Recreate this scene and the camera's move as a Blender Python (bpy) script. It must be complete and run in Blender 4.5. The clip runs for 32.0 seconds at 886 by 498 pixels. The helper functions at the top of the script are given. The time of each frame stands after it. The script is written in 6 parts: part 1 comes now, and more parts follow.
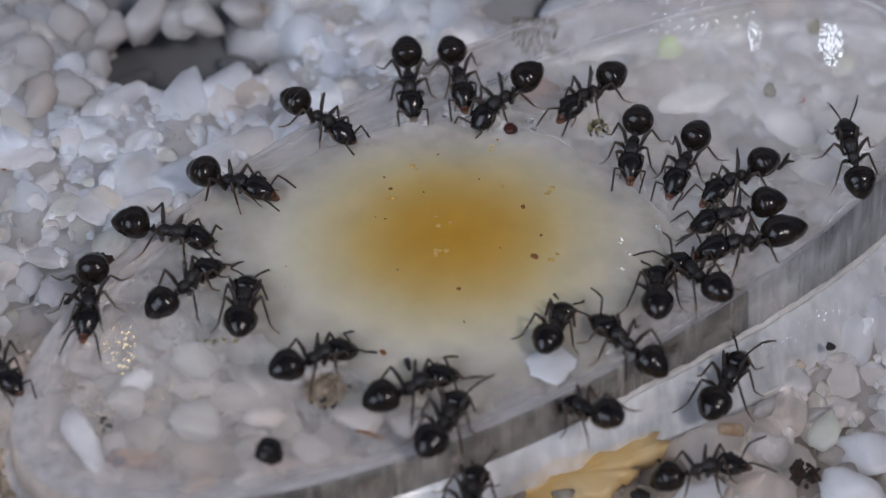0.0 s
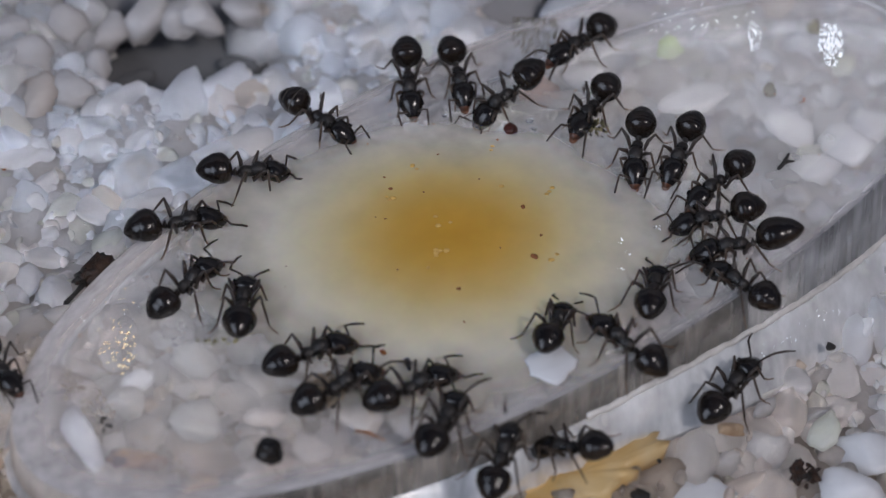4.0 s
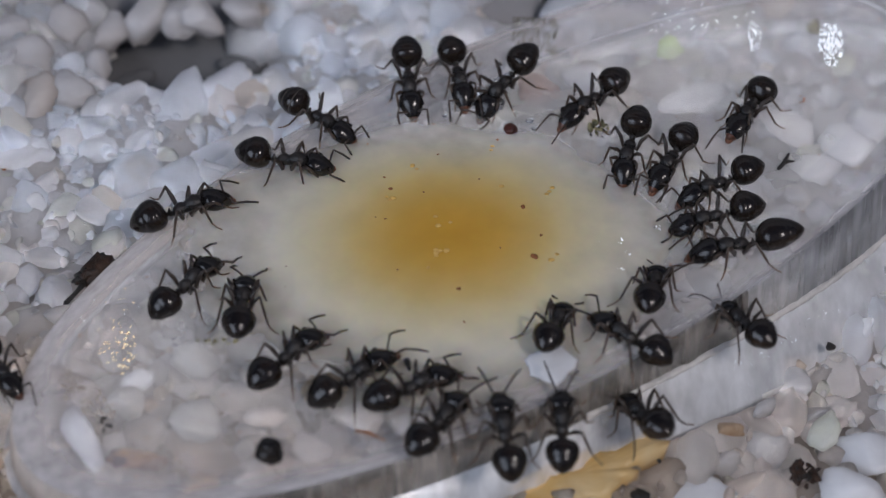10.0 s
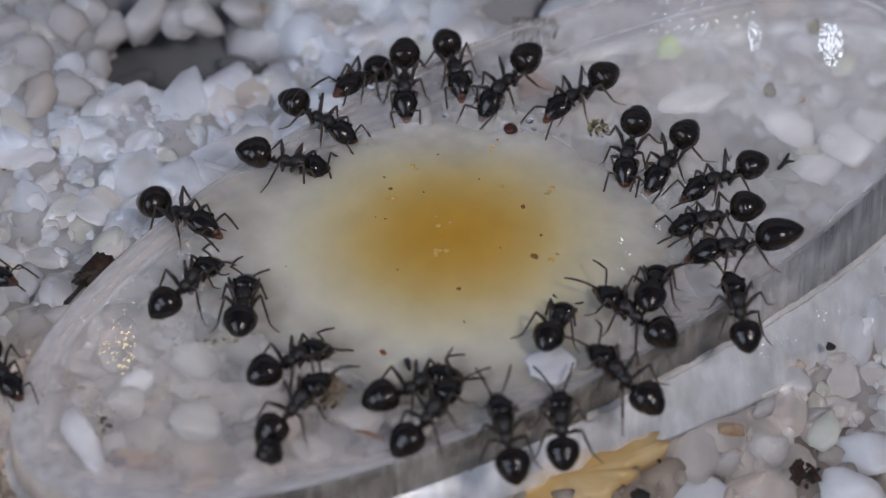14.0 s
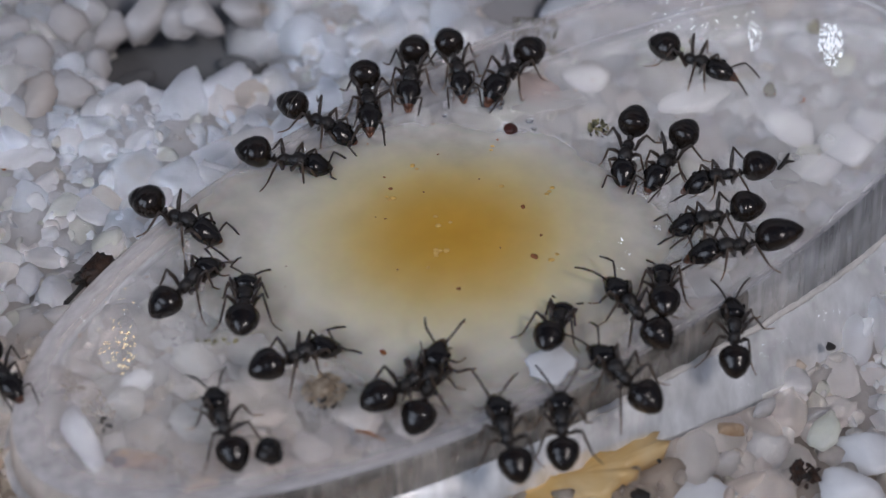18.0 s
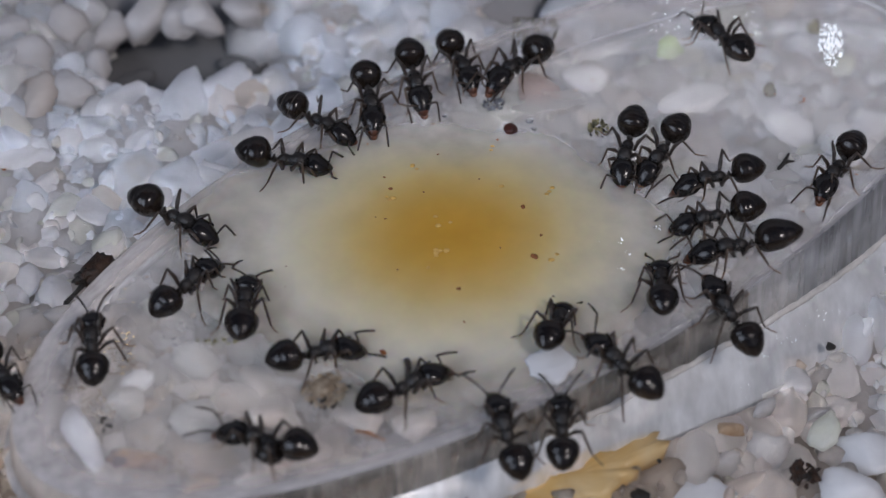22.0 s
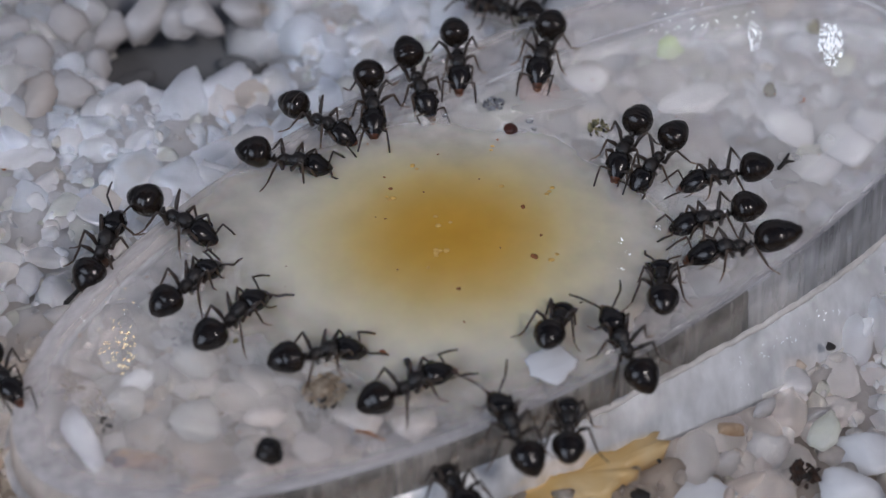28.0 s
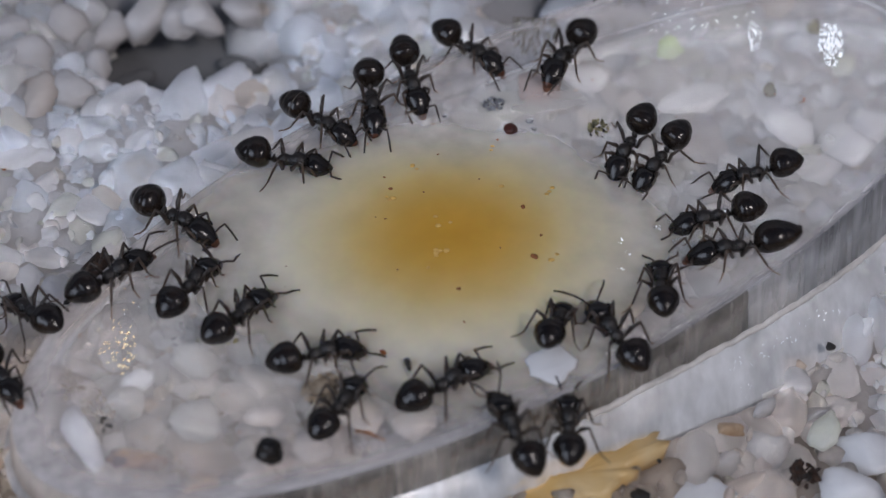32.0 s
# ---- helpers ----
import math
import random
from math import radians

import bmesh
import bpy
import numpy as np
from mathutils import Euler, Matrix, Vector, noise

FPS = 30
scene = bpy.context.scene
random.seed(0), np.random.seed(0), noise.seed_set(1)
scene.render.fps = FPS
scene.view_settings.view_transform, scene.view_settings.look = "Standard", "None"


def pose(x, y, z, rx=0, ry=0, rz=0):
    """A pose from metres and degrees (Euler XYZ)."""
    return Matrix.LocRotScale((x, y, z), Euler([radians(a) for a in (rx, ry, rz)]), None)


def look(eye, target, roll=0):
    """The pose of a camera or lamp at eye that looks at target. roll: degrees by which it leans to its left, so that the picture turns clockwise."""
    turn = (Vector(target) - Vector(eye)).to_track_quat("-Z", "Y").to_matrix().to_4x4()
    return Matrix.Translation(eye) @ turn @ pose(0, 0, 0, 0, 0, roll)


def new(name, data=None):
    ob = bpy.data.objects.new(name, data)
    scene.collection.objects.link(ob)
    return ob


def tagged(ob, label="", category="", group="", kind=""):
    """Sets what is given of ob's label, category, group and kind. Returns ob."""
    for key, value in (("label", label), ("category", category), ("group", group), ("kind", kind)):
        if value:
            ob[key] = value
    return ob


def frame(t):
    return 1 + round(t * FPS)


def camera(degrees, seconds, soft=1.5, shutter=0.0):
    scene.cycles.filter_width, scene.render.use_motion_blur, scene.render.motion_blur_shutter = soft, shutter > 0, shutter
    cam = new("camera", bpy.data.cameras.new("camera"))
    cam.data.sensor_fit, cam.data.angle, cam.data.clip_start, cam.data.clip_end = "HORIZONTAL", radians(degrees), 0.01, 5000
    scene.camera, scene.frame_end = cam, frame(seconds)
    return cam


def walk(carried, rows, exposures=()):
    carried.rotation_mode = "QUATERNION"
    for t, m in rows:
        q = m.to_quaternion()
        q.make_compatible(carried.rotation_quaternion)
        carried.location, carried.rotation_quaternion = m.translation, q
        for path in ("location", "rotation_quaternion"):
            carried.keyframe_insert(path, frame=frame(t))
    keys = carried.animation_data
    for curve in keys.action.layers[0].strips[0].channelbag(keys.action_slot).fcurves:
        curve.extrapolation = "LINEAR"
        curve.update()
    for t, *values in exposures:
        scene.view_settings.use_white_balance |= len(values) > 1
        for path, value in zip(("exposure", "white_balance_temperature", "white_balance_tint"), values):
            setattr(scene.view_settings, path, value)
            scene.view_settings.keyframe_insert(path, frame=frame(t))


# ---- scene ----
MM = 0.001
cam = camera(11.7, 32.0, soft=1.4)
cam.data.dof.use_dof = True
cam.data.dof.focus_distance = 0.2022
cam.data.dof.aperture_fstop = 50
EYE = (0, -0.141421, 0.141421)
walk(cam, [(0, look(EYE, (0, 0, 0))), (32.0, look(EYE, (0, 0, 0)))], [(0, -0.52, 6420, 18), (32.0, -0.52, 6420, 18)])

# ---- daylight from a clouded sky ----
world = bpy.data.worlds.new("daylight")
scene.world = world
world.use_nodes = True
wn = world.node_tree.nodes
sky = wn.new("ShaderNodeTexSky")
sky.sky_type = "NISHITA"
sky.sun_disc = False
sky.sun_elevation, sky.sun_rotation = radians(45), radians(138)
wn["Background"].inputs["Strength"].default_value = 0.045
world.node_tree.links.new(sky.outputs[0], wn["Background"].inputs["Color"])
sun = new("sun", bpy.data.lights.new("sun", "SUN"))
sun.data.energy, sun.data.angle, sun.data.color = 1.12, radians(11), (1.0, 0.97, 0.92)
sun.matrix_world = look((0.4, -0.45, 0.6), (0, 0, 0))


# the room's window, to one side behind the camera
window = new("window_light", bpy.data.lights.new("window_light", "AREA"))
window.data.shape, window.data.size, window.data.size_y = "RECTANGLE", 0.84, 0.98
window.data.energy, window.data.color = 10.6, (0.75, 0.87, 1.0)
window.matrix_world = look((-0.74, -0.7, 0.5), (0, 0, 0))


# ---- materials ----
def material(name, colour, rough=0.5, metal=0.0, colour2=None, size=400, bump=0.0, bump_size=1500, island=0.0, **extra):
    """A Principled material with two scales of colour variation and a fine relief. size: noise scale per metre."""
    m = bpy.data.materials.new(name)
    m.use_nodes = True
    n, k = m.node_tree.nodes, m.node_tree.links
    b = n["Principled BSDF"]
    b.inputs["Roughness"].default_value, b.inputs["Metallic"].default_value = rough, metal
    b.inputs["Subsurface Radius"].default_value = (1, 1, 1)
    b.subsurface_method = "BURLEY"
    tc = n.new("ShaderNodeTexCoord")
    tex = n.new("ShaderNodeTexNoise")
    tex.inputs["Scale"].default_value, tex.inputs["Detail"].default_value = size, 6
    k.new(tc.outputs["Object"], tex.inputs["Vector"])
    mix = n.new("ShaderNodeMix")
    mix.data_type = "RGBA"
    mix.inputs["A"].default_value = (*colour, 1)
    mix.inputs["B"].default_value = (*(colour2 or [c * 0.7 for c in colour]), 1)
    ramp = n.new("ShaderNodeMapRange")
    ramp.inputs["From Min"].default_value, ramp.inputs["From Max"].default_value = 0.35, 0.68
    k.new(tex.outputs["Fac"], ramp.inputs["Value"])
    k.new(ramp.outputs["Result"], mix.inputs["Factor"])
    k.new(mix.outputs["Result"], b.inputs["Base Color"])
    rr = n.new("ShaderNodeMapRange")
    rr.inputs["To Min"].default_value, rr.inputs["To Max"].default_value = rough * 0.8, min(1, rough * 1.25)
    k.new(tex.outputs["Fac"], rr.inputs["Value"])
    k.new(rr.outputs["Result"], b.inputs["Roughness"])
    if bump:
        t2 = n.new("ShaderNodeTexNoise")
        t2.inputs["Scale"].default_value, t2.inputs["Detail"].default_value = bump_size, 5
        k.new(tc.outputs["Object"], t2.inputs["Vector"])
        bn = n.new("ShaderNodeBump")
        bn.inputs["Strength"].default_value, bn.inputs["Distance"].default_value = bump, 0.0002
        k.new(t2.outputs["Fac"], bn.inputs["Height"])
        k.new(bn.outputs["Normal"], b.inputs["Normal"])
    for key, value in extra.items():
        b.inputs[key.replace("_", " ")].default_value = value
    return m


def near_tan(m, colour, tint=(0.81, 0.71, 0.615)):
    """Tints the gravel tan and darker towards the near side, not the far side."""
    n, k = m.node_tree.nodes, m.node_tree.links
    tc = n.new("ShaderNodeTexCoord")
    sep = n.new("ShaderNodeSeparateXYZ")
    k.new(tc.outputs["Object"], sep.inputs[0])
    spread = n.new("ShaderNodeMapRange")
    spread.inputs["From Min"].default_value, spread.inputs["From Max"].default_value = 0.004, -0.011
    slant = n.new("ShaderNodeMath")
    slant.operation = "MULTIPLY_ADD"
    slant.inputs[1].default_value = 0.08
    k.new(sep.outputs["X"], slant.inputs[0])
    k.new(sep.outputs["Y"], slant.inputs[2])
    k.new(slant.outputs[0], spread.inputs["Value"])
    mix = n.new("ShaderNodeMix")
    mix.data_type, mix.blend_type = "RGBA", "MULTIPLY"
    mix.inputs["B"].default_value = (*tint, 1)
    k.new(spread.outputs["Result"], mix.inputs["Factor"])
    k.new(colour, mix.inputs["A"])
    k.new(mix.outputs["Result"], n["Principled BSDF"].inputs["Base Color"])
    return m


def gravel_material():
    """Milky quartz grains: mostly white, some bluish, beige, green or rusty, one tint a grain."""
    m = material("quartz_gravel", (0.8, 0.8, 0.82), 0.46, bump=0.3, bump_size=1300)
    n, k = m.node_tree.nodes, m.node_tree.links
    b = n["Principled BSDF"]
    geo = n.new("ShaderNodeNewGeometry")
    ramp = n.new("ShaderNodeValToRGB")
    e = ramp.color_ramp.elements
    stops = [(0.0, (0.82, 0.845, 0.875)), (0.28, (0.78, 0.81, 0.85)), (0.5, (0.84, 0.845, 0.855)), (0.66, (0.8, 0.785, 0.78)),
             (0.82, (0.765, 0.73, 0.71)), (0.9, (0.785, 0.805, 0.735)), (0.965, (0.7, 0.61, 0.53)), (1.0, (0.8, 0.8, 0.82))]
    while len(e) < len(stops):
        e.new(0.5)
    for el, (at, c) in zip(e, stops):
        el.position, el.color = at, (*c, 1)
    k.new(geo.outputs["Random Per Island"], ramp.inputs["Fac"])
    tc = n.new("ShaderNodeTexCoord")
    vein = n.new("ShaderNodeTexNoise")
    vein.inputs["Scale"].default_value, vein.inputs["Detail"].default_value = 650, 7
    k.new(tc.outputs["Object"], vein.inputs["Vector"])
    vr = n.new("ShaderNodeMapRange")
    vr.inputs["From Min"].default_value, vr.inputs["From Max"].default_value = 0.3, 0.75
    vr.inputs["To Min"].default_value, vr.inputs["To Max"].default_value = 1.04, 0.86
    k.new(vein.outputs["Fac"], vr.inputs["Value"])
    mul = n.new("ShaderNodeMix")
    mul.data_type, mul.blend_type = "RGBA", "MULTIPLY"
    mul.inputs["Factor"].default_value = 1
    k.new(ramp.outputs["Color"], mul.inputs["A"])
    k.new(vr.outputs["Result"], mul.inputs["B"])
    ochre = n.new("ShaderNodeTexNoise")
    ochre.inputs["Scale"].default_value, ochre.inputs["Detail"].default_value = 210, 4
    k.new(tc.outputs["Object"], ochre.inputs["Vector"])
    orr = n.new("ShaderNodeMapRange")
    orr.inputs["From Min"].default_value, orr.inputs["From Max"].default_value = 0.58, 0.76
    orr.inputs["To Max"].default_value = 0.5
    k.new(ochre.outputs["Fac"], orr.inputs["Value"])
    stain = n.new("ShaderNodeMix")
    stain.data_type = "RGBA"
    stain.inputs["B"].default_value = (0.64, 0.53, 0.38, 1)
    k.new(orr.outputs["Result"], stain.inputs["Factor"])
    k.new(mul.outputs["Result"], stain.inputs["A"])
    near_tan(m, stain.outputs["Result"])
    b.subsurface_method = "BURLEY"
    b.inputs["Subsurface Weight"].default_value = 1.0
    b.inputs["Transmission Weight"].default_value = 0.3
    b.inputs["IOR"].default_value = 1.4
    b.inputs["Subsurface Radius"].default_value = (1.0, 1.0, 1.05)
    b.inputs["Subsurface Scale"].default_value = 0.0032
    return m


def clear_plastic(name, haze, rough, scale=(400, 400, 400), tint=(0.97, 0.98, 0.98), milk=(0.52, 0.52, 0.54), ior=1.45, relief=0.25, streak=0.0, patches=0.0):
    """Clear moulded plastic with a milky haze and fine scratches."""
    m = bpy.data.materials.new(name)
    m.use_nodes = True
    n, k = m.node_tree.nodes, m.node_tree.links
    b = n["Principled BSDF"]
    b.inputs["Base Color"].default_value = (*tint, 1)
    b.inputs["Transmission Weight"].default_value = 1
    b.inputs["IOR"].default_value = ior
    tc = n.new("ShaderNodeTexCoord")
    mp = n.new("ShaderNodeMapping")
    mp.inputs["Scale"].default_value = scale
    mp.inputs["Rotation"].default_value = (0, 0, radians(-37))
    tex = n.new("ShaderNodeTexNoise")
    tex.inputs["Scale"].default_value, tex.inputs["Detail"].default_value = 1, 8
    k.new(tc.outputs["Object"], mp.inputs["Vector"])
    k.new(mp.outputs["Vector"], tex.inputs["Vector"])
    rr = n.new("ShaderNodeMapRange")
    rr.inputs["From Min"].default_value, rr.inputs["From Max"].default_value = 0.35, 0.7
    rr.inputs["To Min"].default_value, rr.inputs["To Max"].default_value = rough * 0.5, rough * 1.6
    k.new(tex.outputs["Fac"], rr.inputs["Value"])
    k.new(rr.outputs["Result"], b.inputs["Roughness"])
    bn = n.new("ShaderNodeBump")
    bn.inputs["Strength"].default_value, bn.inputs["Distance"].default_value = relief, 0.0001
    k.new(tex.outputs["Fac"], bn.inputs["Height"])
    k.new(bn.outputs["Normal"], b.inputs["Normal"])
    veil = n.new("ShaderNodeBsdfPrincipled")
    veil.inputs["Base Color"].default_value = (*milk, 1)
    veil.inputs["Roughness"].default_value = 0.35
    # paler streaks in the milk's colour imitate light reflected off the wall's ribs
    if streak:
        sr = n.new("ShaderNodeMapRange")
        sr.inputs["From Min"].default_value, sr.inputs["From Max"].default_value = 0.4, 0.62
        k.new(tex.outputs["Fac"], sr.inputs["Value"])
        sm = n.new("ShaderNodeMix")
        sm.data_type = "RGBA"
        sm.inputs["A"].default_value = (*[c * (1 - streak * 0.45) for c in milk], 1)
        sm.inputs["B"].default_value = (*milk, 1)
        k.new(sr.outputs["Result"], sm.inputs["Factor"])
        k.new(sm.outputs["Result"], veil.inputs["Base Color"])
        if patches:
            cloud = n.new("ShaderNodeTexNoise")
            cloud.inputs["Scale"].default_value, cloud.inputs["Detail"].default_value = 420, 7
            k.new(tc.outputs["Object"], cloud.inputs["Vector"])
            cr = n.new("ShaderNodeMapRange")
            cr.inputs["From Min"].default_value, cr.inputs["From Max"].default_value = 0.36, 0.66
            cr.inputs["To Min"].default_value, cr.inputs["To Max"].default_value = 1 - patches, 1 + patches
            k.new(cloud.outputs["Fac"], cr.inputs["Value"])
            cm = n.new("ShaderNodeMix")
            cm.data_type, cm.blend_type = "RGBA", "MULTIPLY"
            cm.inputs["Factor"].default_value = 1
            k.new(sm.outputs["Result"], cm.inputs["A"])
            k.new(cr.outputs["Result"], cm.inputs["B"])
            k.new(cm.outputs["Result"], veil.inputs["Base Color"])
    hr = n.new("ShaderNodeMapRange")
    hr.inputs["From Min"].default_value, hr.inputs["From Max"].default_value = 0.3, 0.75
    hr.inputs["To Min"].default_value, hr.inputs["To Max"].default_value = haze * 0.5, haze * 1.6
    k.new(tex.outputs["Fac"], hr.inputs["Value"])
    mix = n.new("ShaderNodeMixShader")
    k.new(hr.outputs["Result"], mix.inputs["Fac"])
    k.new(b.outputs[0], mix.inputs[1])
    k.new(veil.outputs[0], mix.inputs[2])
    k.new(mix.outputs[0], n["Material Output"].inputs["Surface"])
    return m


def milky_film(name, haze, milk, streaks=(70.0, 5.0), inner=0.89, ends=0.55):
    """Clear thin plastic with a milky veil along the lid's oval, thickest at its low end."""
    m = bpy.data.materials.new(name)
    m.use_nodes = True
    n, k = m.node_tree.nodes, m.node_tree.links
    veil = n["Principled BSDF"]
    veil.inputs["Base Color"].default_value = (*milk, 1)
    veil.inputs["Roughness"].default_value = 0.3
    clear = n.new("ShaderNodeBsdfTransparent")
    clear.inputs["Color"].default_value = (0.97, 0.97, 0.98, 1)
    tc = n.new("ShaderNodeTexCoord")
    mp = n.new("ShaderNodeMapping")
    mp.vector_type = "TEXTURE"
    mp.inputs["Location"].default_value = (0.00289, 0.00213, 0)
    mp.inputs["Rotation"].default_value = (0, 0, radians(36.92))
    mp.inputs["Scale"].default_value = (0.0265, 0.01087, 1000)
    k.new(tc.outputs["Object"], mp.inputs["Vector"])
    ln = n.new("ShaderNodeVectorMath")
    ln.operation = "LENGTH"
    k.new(mp.outputs["Vector"], ln.inputs[0])
    sep = n.new("ShaderNodeSeparateXYZ")
    k.new(mp.outputs["Vector"], sep.inputs[0])
    ang = n.new("ShaderNodeMath")
    ang.operation = "ARCTAN2"
    k.new(sep.outputs["Y"], ang.inputs[0])
    k.new(sep.outputs["X"], ang.inputs[1])
    comb = n.new("ShaderNodeCombineXYZ")
    for i, (src, f) in enumerate(((ln.outputs["Value"], streaks[0]), (ang.outputs[0], streaks[1]))):
        mu = n.new("ShaderNodeMath")
        mu.operation = "MULTIPLY"
        mu.inputs[1].default_value = f
        k.new(src, mu.inputs[0])
        k.new(mu.outputs[0], comb.inputs[i])
    tex = n.new("ShaderNodeTexNoise")
    tex.inputs["Scale"].default_value, tex.inputs["Detail"].default_value = 1, 6
    k.new(comb.outputs[0], tex.inputs["Vector"])
    hr = n.new("ShaderNodeMapRange")
    hr.inputs["From Min"].default_value, hr.inputs["From Max"].default_value = 0.3, 0.7
    hr.inputs["To Min"].default_value, hr.inputs["To Max"].default_value = haze * 0.62, min(1.0, haze * 1.38)
    k.new(tex.outputs["Fac"], hr.inputs["Value"])
    rim = n.new("ShaderNodeMapRange")
    rim.interpolation_type = "SMOOTHSTEP"
    rim.inputs["From Min"].default_value, rim.inputs["From Max"].default_value = inner, 0.99
    k.new(ln.outputs["Value"], rim.inputs["Value"])
    low = n.new("ShaderNodeMapRange")
    low.interpolation_type = "SMOOTHSTEP"
    low.inputs["From Min"].default_value, low.inputs["From Max"].default_value = 0.1, -0.75
    low.inputs["To Min"].default_value, low.inputs["To Max"].default_value = ends, 1.0
    k.new(sep.outputs["X"], low.inputs["Value"])
    amount = hr.outputs["Result"]
    for other in (rim, low):
        mu = n.new("ShaderNodeMath")
        mu.operation = "MULTIPLY"
        k.new(amount, mu.inputs[0])
        k.new(other.outputs["Result"], mu.inputs[1])
        amount = mu.outputs[0]
    mix = n.new("ShaderNodeMixShader")
    k.new(amount, mix.inputs["Fac"])
    k.new(clear.outputs[0], mix.inputs[1])
    k.new(veil.outputs[0], mix.inputs[2])
    k.new(mix.outputs[0], n["Material Output"].inputs["Surface"])
    return m


def glint_facets(name, tint):
    """Half-clear glossy facets that stand in for highlights on plastic and honey."""
    m = bpy.data.materials.new(name)
    m.use_nodes = True
    n, k = m.node_tree.nodes, m.node_tree.links
    n.remove(n["Principled BSDF"])
    clear, gloss, mix = n.new("ShaderNodeBsdfTransparent"), n.new("ShaderNodeBsdfGlossy"), n.new("ShaderNodeMixShader")
    gloss.inputs["Roughness"].default_value = 0.14
    gloss.inputs["Color"].default_value = (*tint, 1)
    mix.inputs["Fac"].default_value = 0.7
    k.new(clear.outputs[0], mix.inputs[1])
    k.new(gloss.outputs[0], mix.inputs[2])
    k.new(mix.outputs[0], n["Material Output"].inputs["Surface"])
    return m


def honey_material():
    """Thin diluted honey: amber where it stands deep, pale and half clear at its edge."""
    m = bpy.data.materials.new("honey")
    m.use_nodes = True
    n, k = m.node_tree.nodes, m.node_tree.links
    b = n["Principled BSDF"]
    tc = n.new("ShaderNodeTexCoord")
    mp = n.new("ShaderNodeMapping")
    mp.vector_type = "TEXTURE"
    mp.inputs["Location"].default_value = (0.0004, 0.0005, 0)
    mp.inputs["Scale"].default_value = (0.0084, 0.0076, 1)
    k.new(tc.outputs["Object"], mp.inputs["Vector"])
    flat = n.new("ShaderNodeVectorMath")
    flat.operation = "MULTIPLY"
    flat.inputs[1].default_value = (1, 1, 0)
    k.new(mp.outputs["Vector"], flat.inputs[0])
    ln = n.new("ShaderNodeVectorMath")
    ln.operation = "LENGTH"
    k.new(flat.outputs["Vector"], ln.inputs[0])
    tex = n.new("ShaderNodeTexNoise")
    tex.inputs["Scale"].default_value, tex.inputs["Detail"].default_value = 260, 5
    k.new(tc.outputs["Object"], tex.inputs["Vector"])
    wob = n.new("ShaderNodeMath")
    wob.operation = "MULTIPLY_ADD"
    wob.inputs[1].default_value, wob.inputs[2].default_value = 0.14, -0.07
    k.new(tex.outputs["Fac"], wob.inputs[0])
    add = n.new("ShaderNodeMath")
    k.new(ln.outputs["Value"], add.inputs[0])
    k.new(wob.outputs[0], add.inputs[1])
    ramp = n.new("ShaderNodeValToRGB")
    e = ramp.color_ramp.elements
    ramp.color_ramp.interpolation = "B_SPLINE"
    stops = [(0.0, (0.68, 0.36, 0.035)), (0.31, (0.69, 0.4, 0.065)), (0.53, (0.74, 0.54, 0.2)), (0.71, (0.77, 0.67, 0.4)), (0.87, (0.81, 0.74, 0.54)), (1.0, (0.83, 0.78, 0.65))]
    while len(e) < len(stops):
        e.new(0.5)
    for el, (at, c) in zip(e, stops):
        el.position, el.color = at, (*c, 1)
    k.new(add.outputs[0], ramp.inputs["Fac"])
    cloud = n.new("ShaderNodeTexNoise")
    cloud.inputs["Scale"].default_value, cloud.inputs["Detail"].default_value = 620, 6
    k.new(tc.outputs["Object"], cloud.inputs["Vector"])
    cr = n.new("ShaderNodeMapRange")
    cr.inputs["From Min"].default_value, cr.inputs["From Max"].default_value = 0.35, 0.68
    cr.inputs["To Min"].default_value, cr.inputs["To Max"].default_value = 0.96, 1.04
    k.new(cloud.outputs["Fac"], cr.inputs["Value"])
    curd = n.new("ShaderNodeMix")
    curd.data_type, curd.blend_type = "RGBA", "MULTIPLY"
    curd.inputs["Factor"].default_value = 1
    k.new(ramp.outputs["Color"], curd.inputs["A"])
    k.new(cr.outputs["Result"], curd.inputs["B"])
    k.new(curd.outputs["Result"], b.inputs["Base Color"])
    b.inputs["Roughness"].default_value = 0.24
    b.inputs["IOR"].default_value = 1.4
    b.inputs["Subsurface Weight"].default_value = 0.4
    b.inputs["Subsurface Radius"].default_value = (1, 0.7, 0.3)
    b.inputs["Subsurface Scale"].default_value = 0.0008
    bn = n.new("ShaderNodeBump")
    bn.inputs["Strength"].default_value, bn.inputs["Distance"].default_value = 0.12, 0.0004
    k.new(tex.outputs["Fac"], bn.inputs["Height"])
    k.new(bn.outputs["Normal"], b.inputs["Normal"])
    clear = n.new("ShaderNodeBsdfTransparent")
    clear.inputs["Color"].default_value = (1.0, 1.0, 1.0, 1)
    share = n.new("ShaderNodeAttribute")
    share.attribute_name = "share"
    aq = n.new("ShaderNodeMath")
    thin = n.new("ShaderNodeMath")
    thin.operation = "MULTIPLY_ADD"
    thin.inputs[1].default_value, thin.inputs[2].default_value = 0.4, -0.2
    k.new(tex.outputs["Fac"], thin.inputs[0])
    k.new(share.outputs["Fac"], aq.inputs[0])
    k.new(thin.outputs[0], aq.inputs[1])
    fr = n.new("ShaderNodeMapRange")
    fr.interpolation_type = "SMOOTHSTEP"
    fr.inputs["From Min"].default_value, fr.inputs["From Max"].default_value = 0.48, 1.0
    fr.inputs["To Min"].default_value, fr.inputs["To Max"].default_value = 0.0, 1.0
    k.new(aq.outputs[0], fr.inputs["Value"])
    mix = n.new("ShaderNodeMixShader")
    k.new(fr.outputs["Result"], mix.inputs["Fac"])
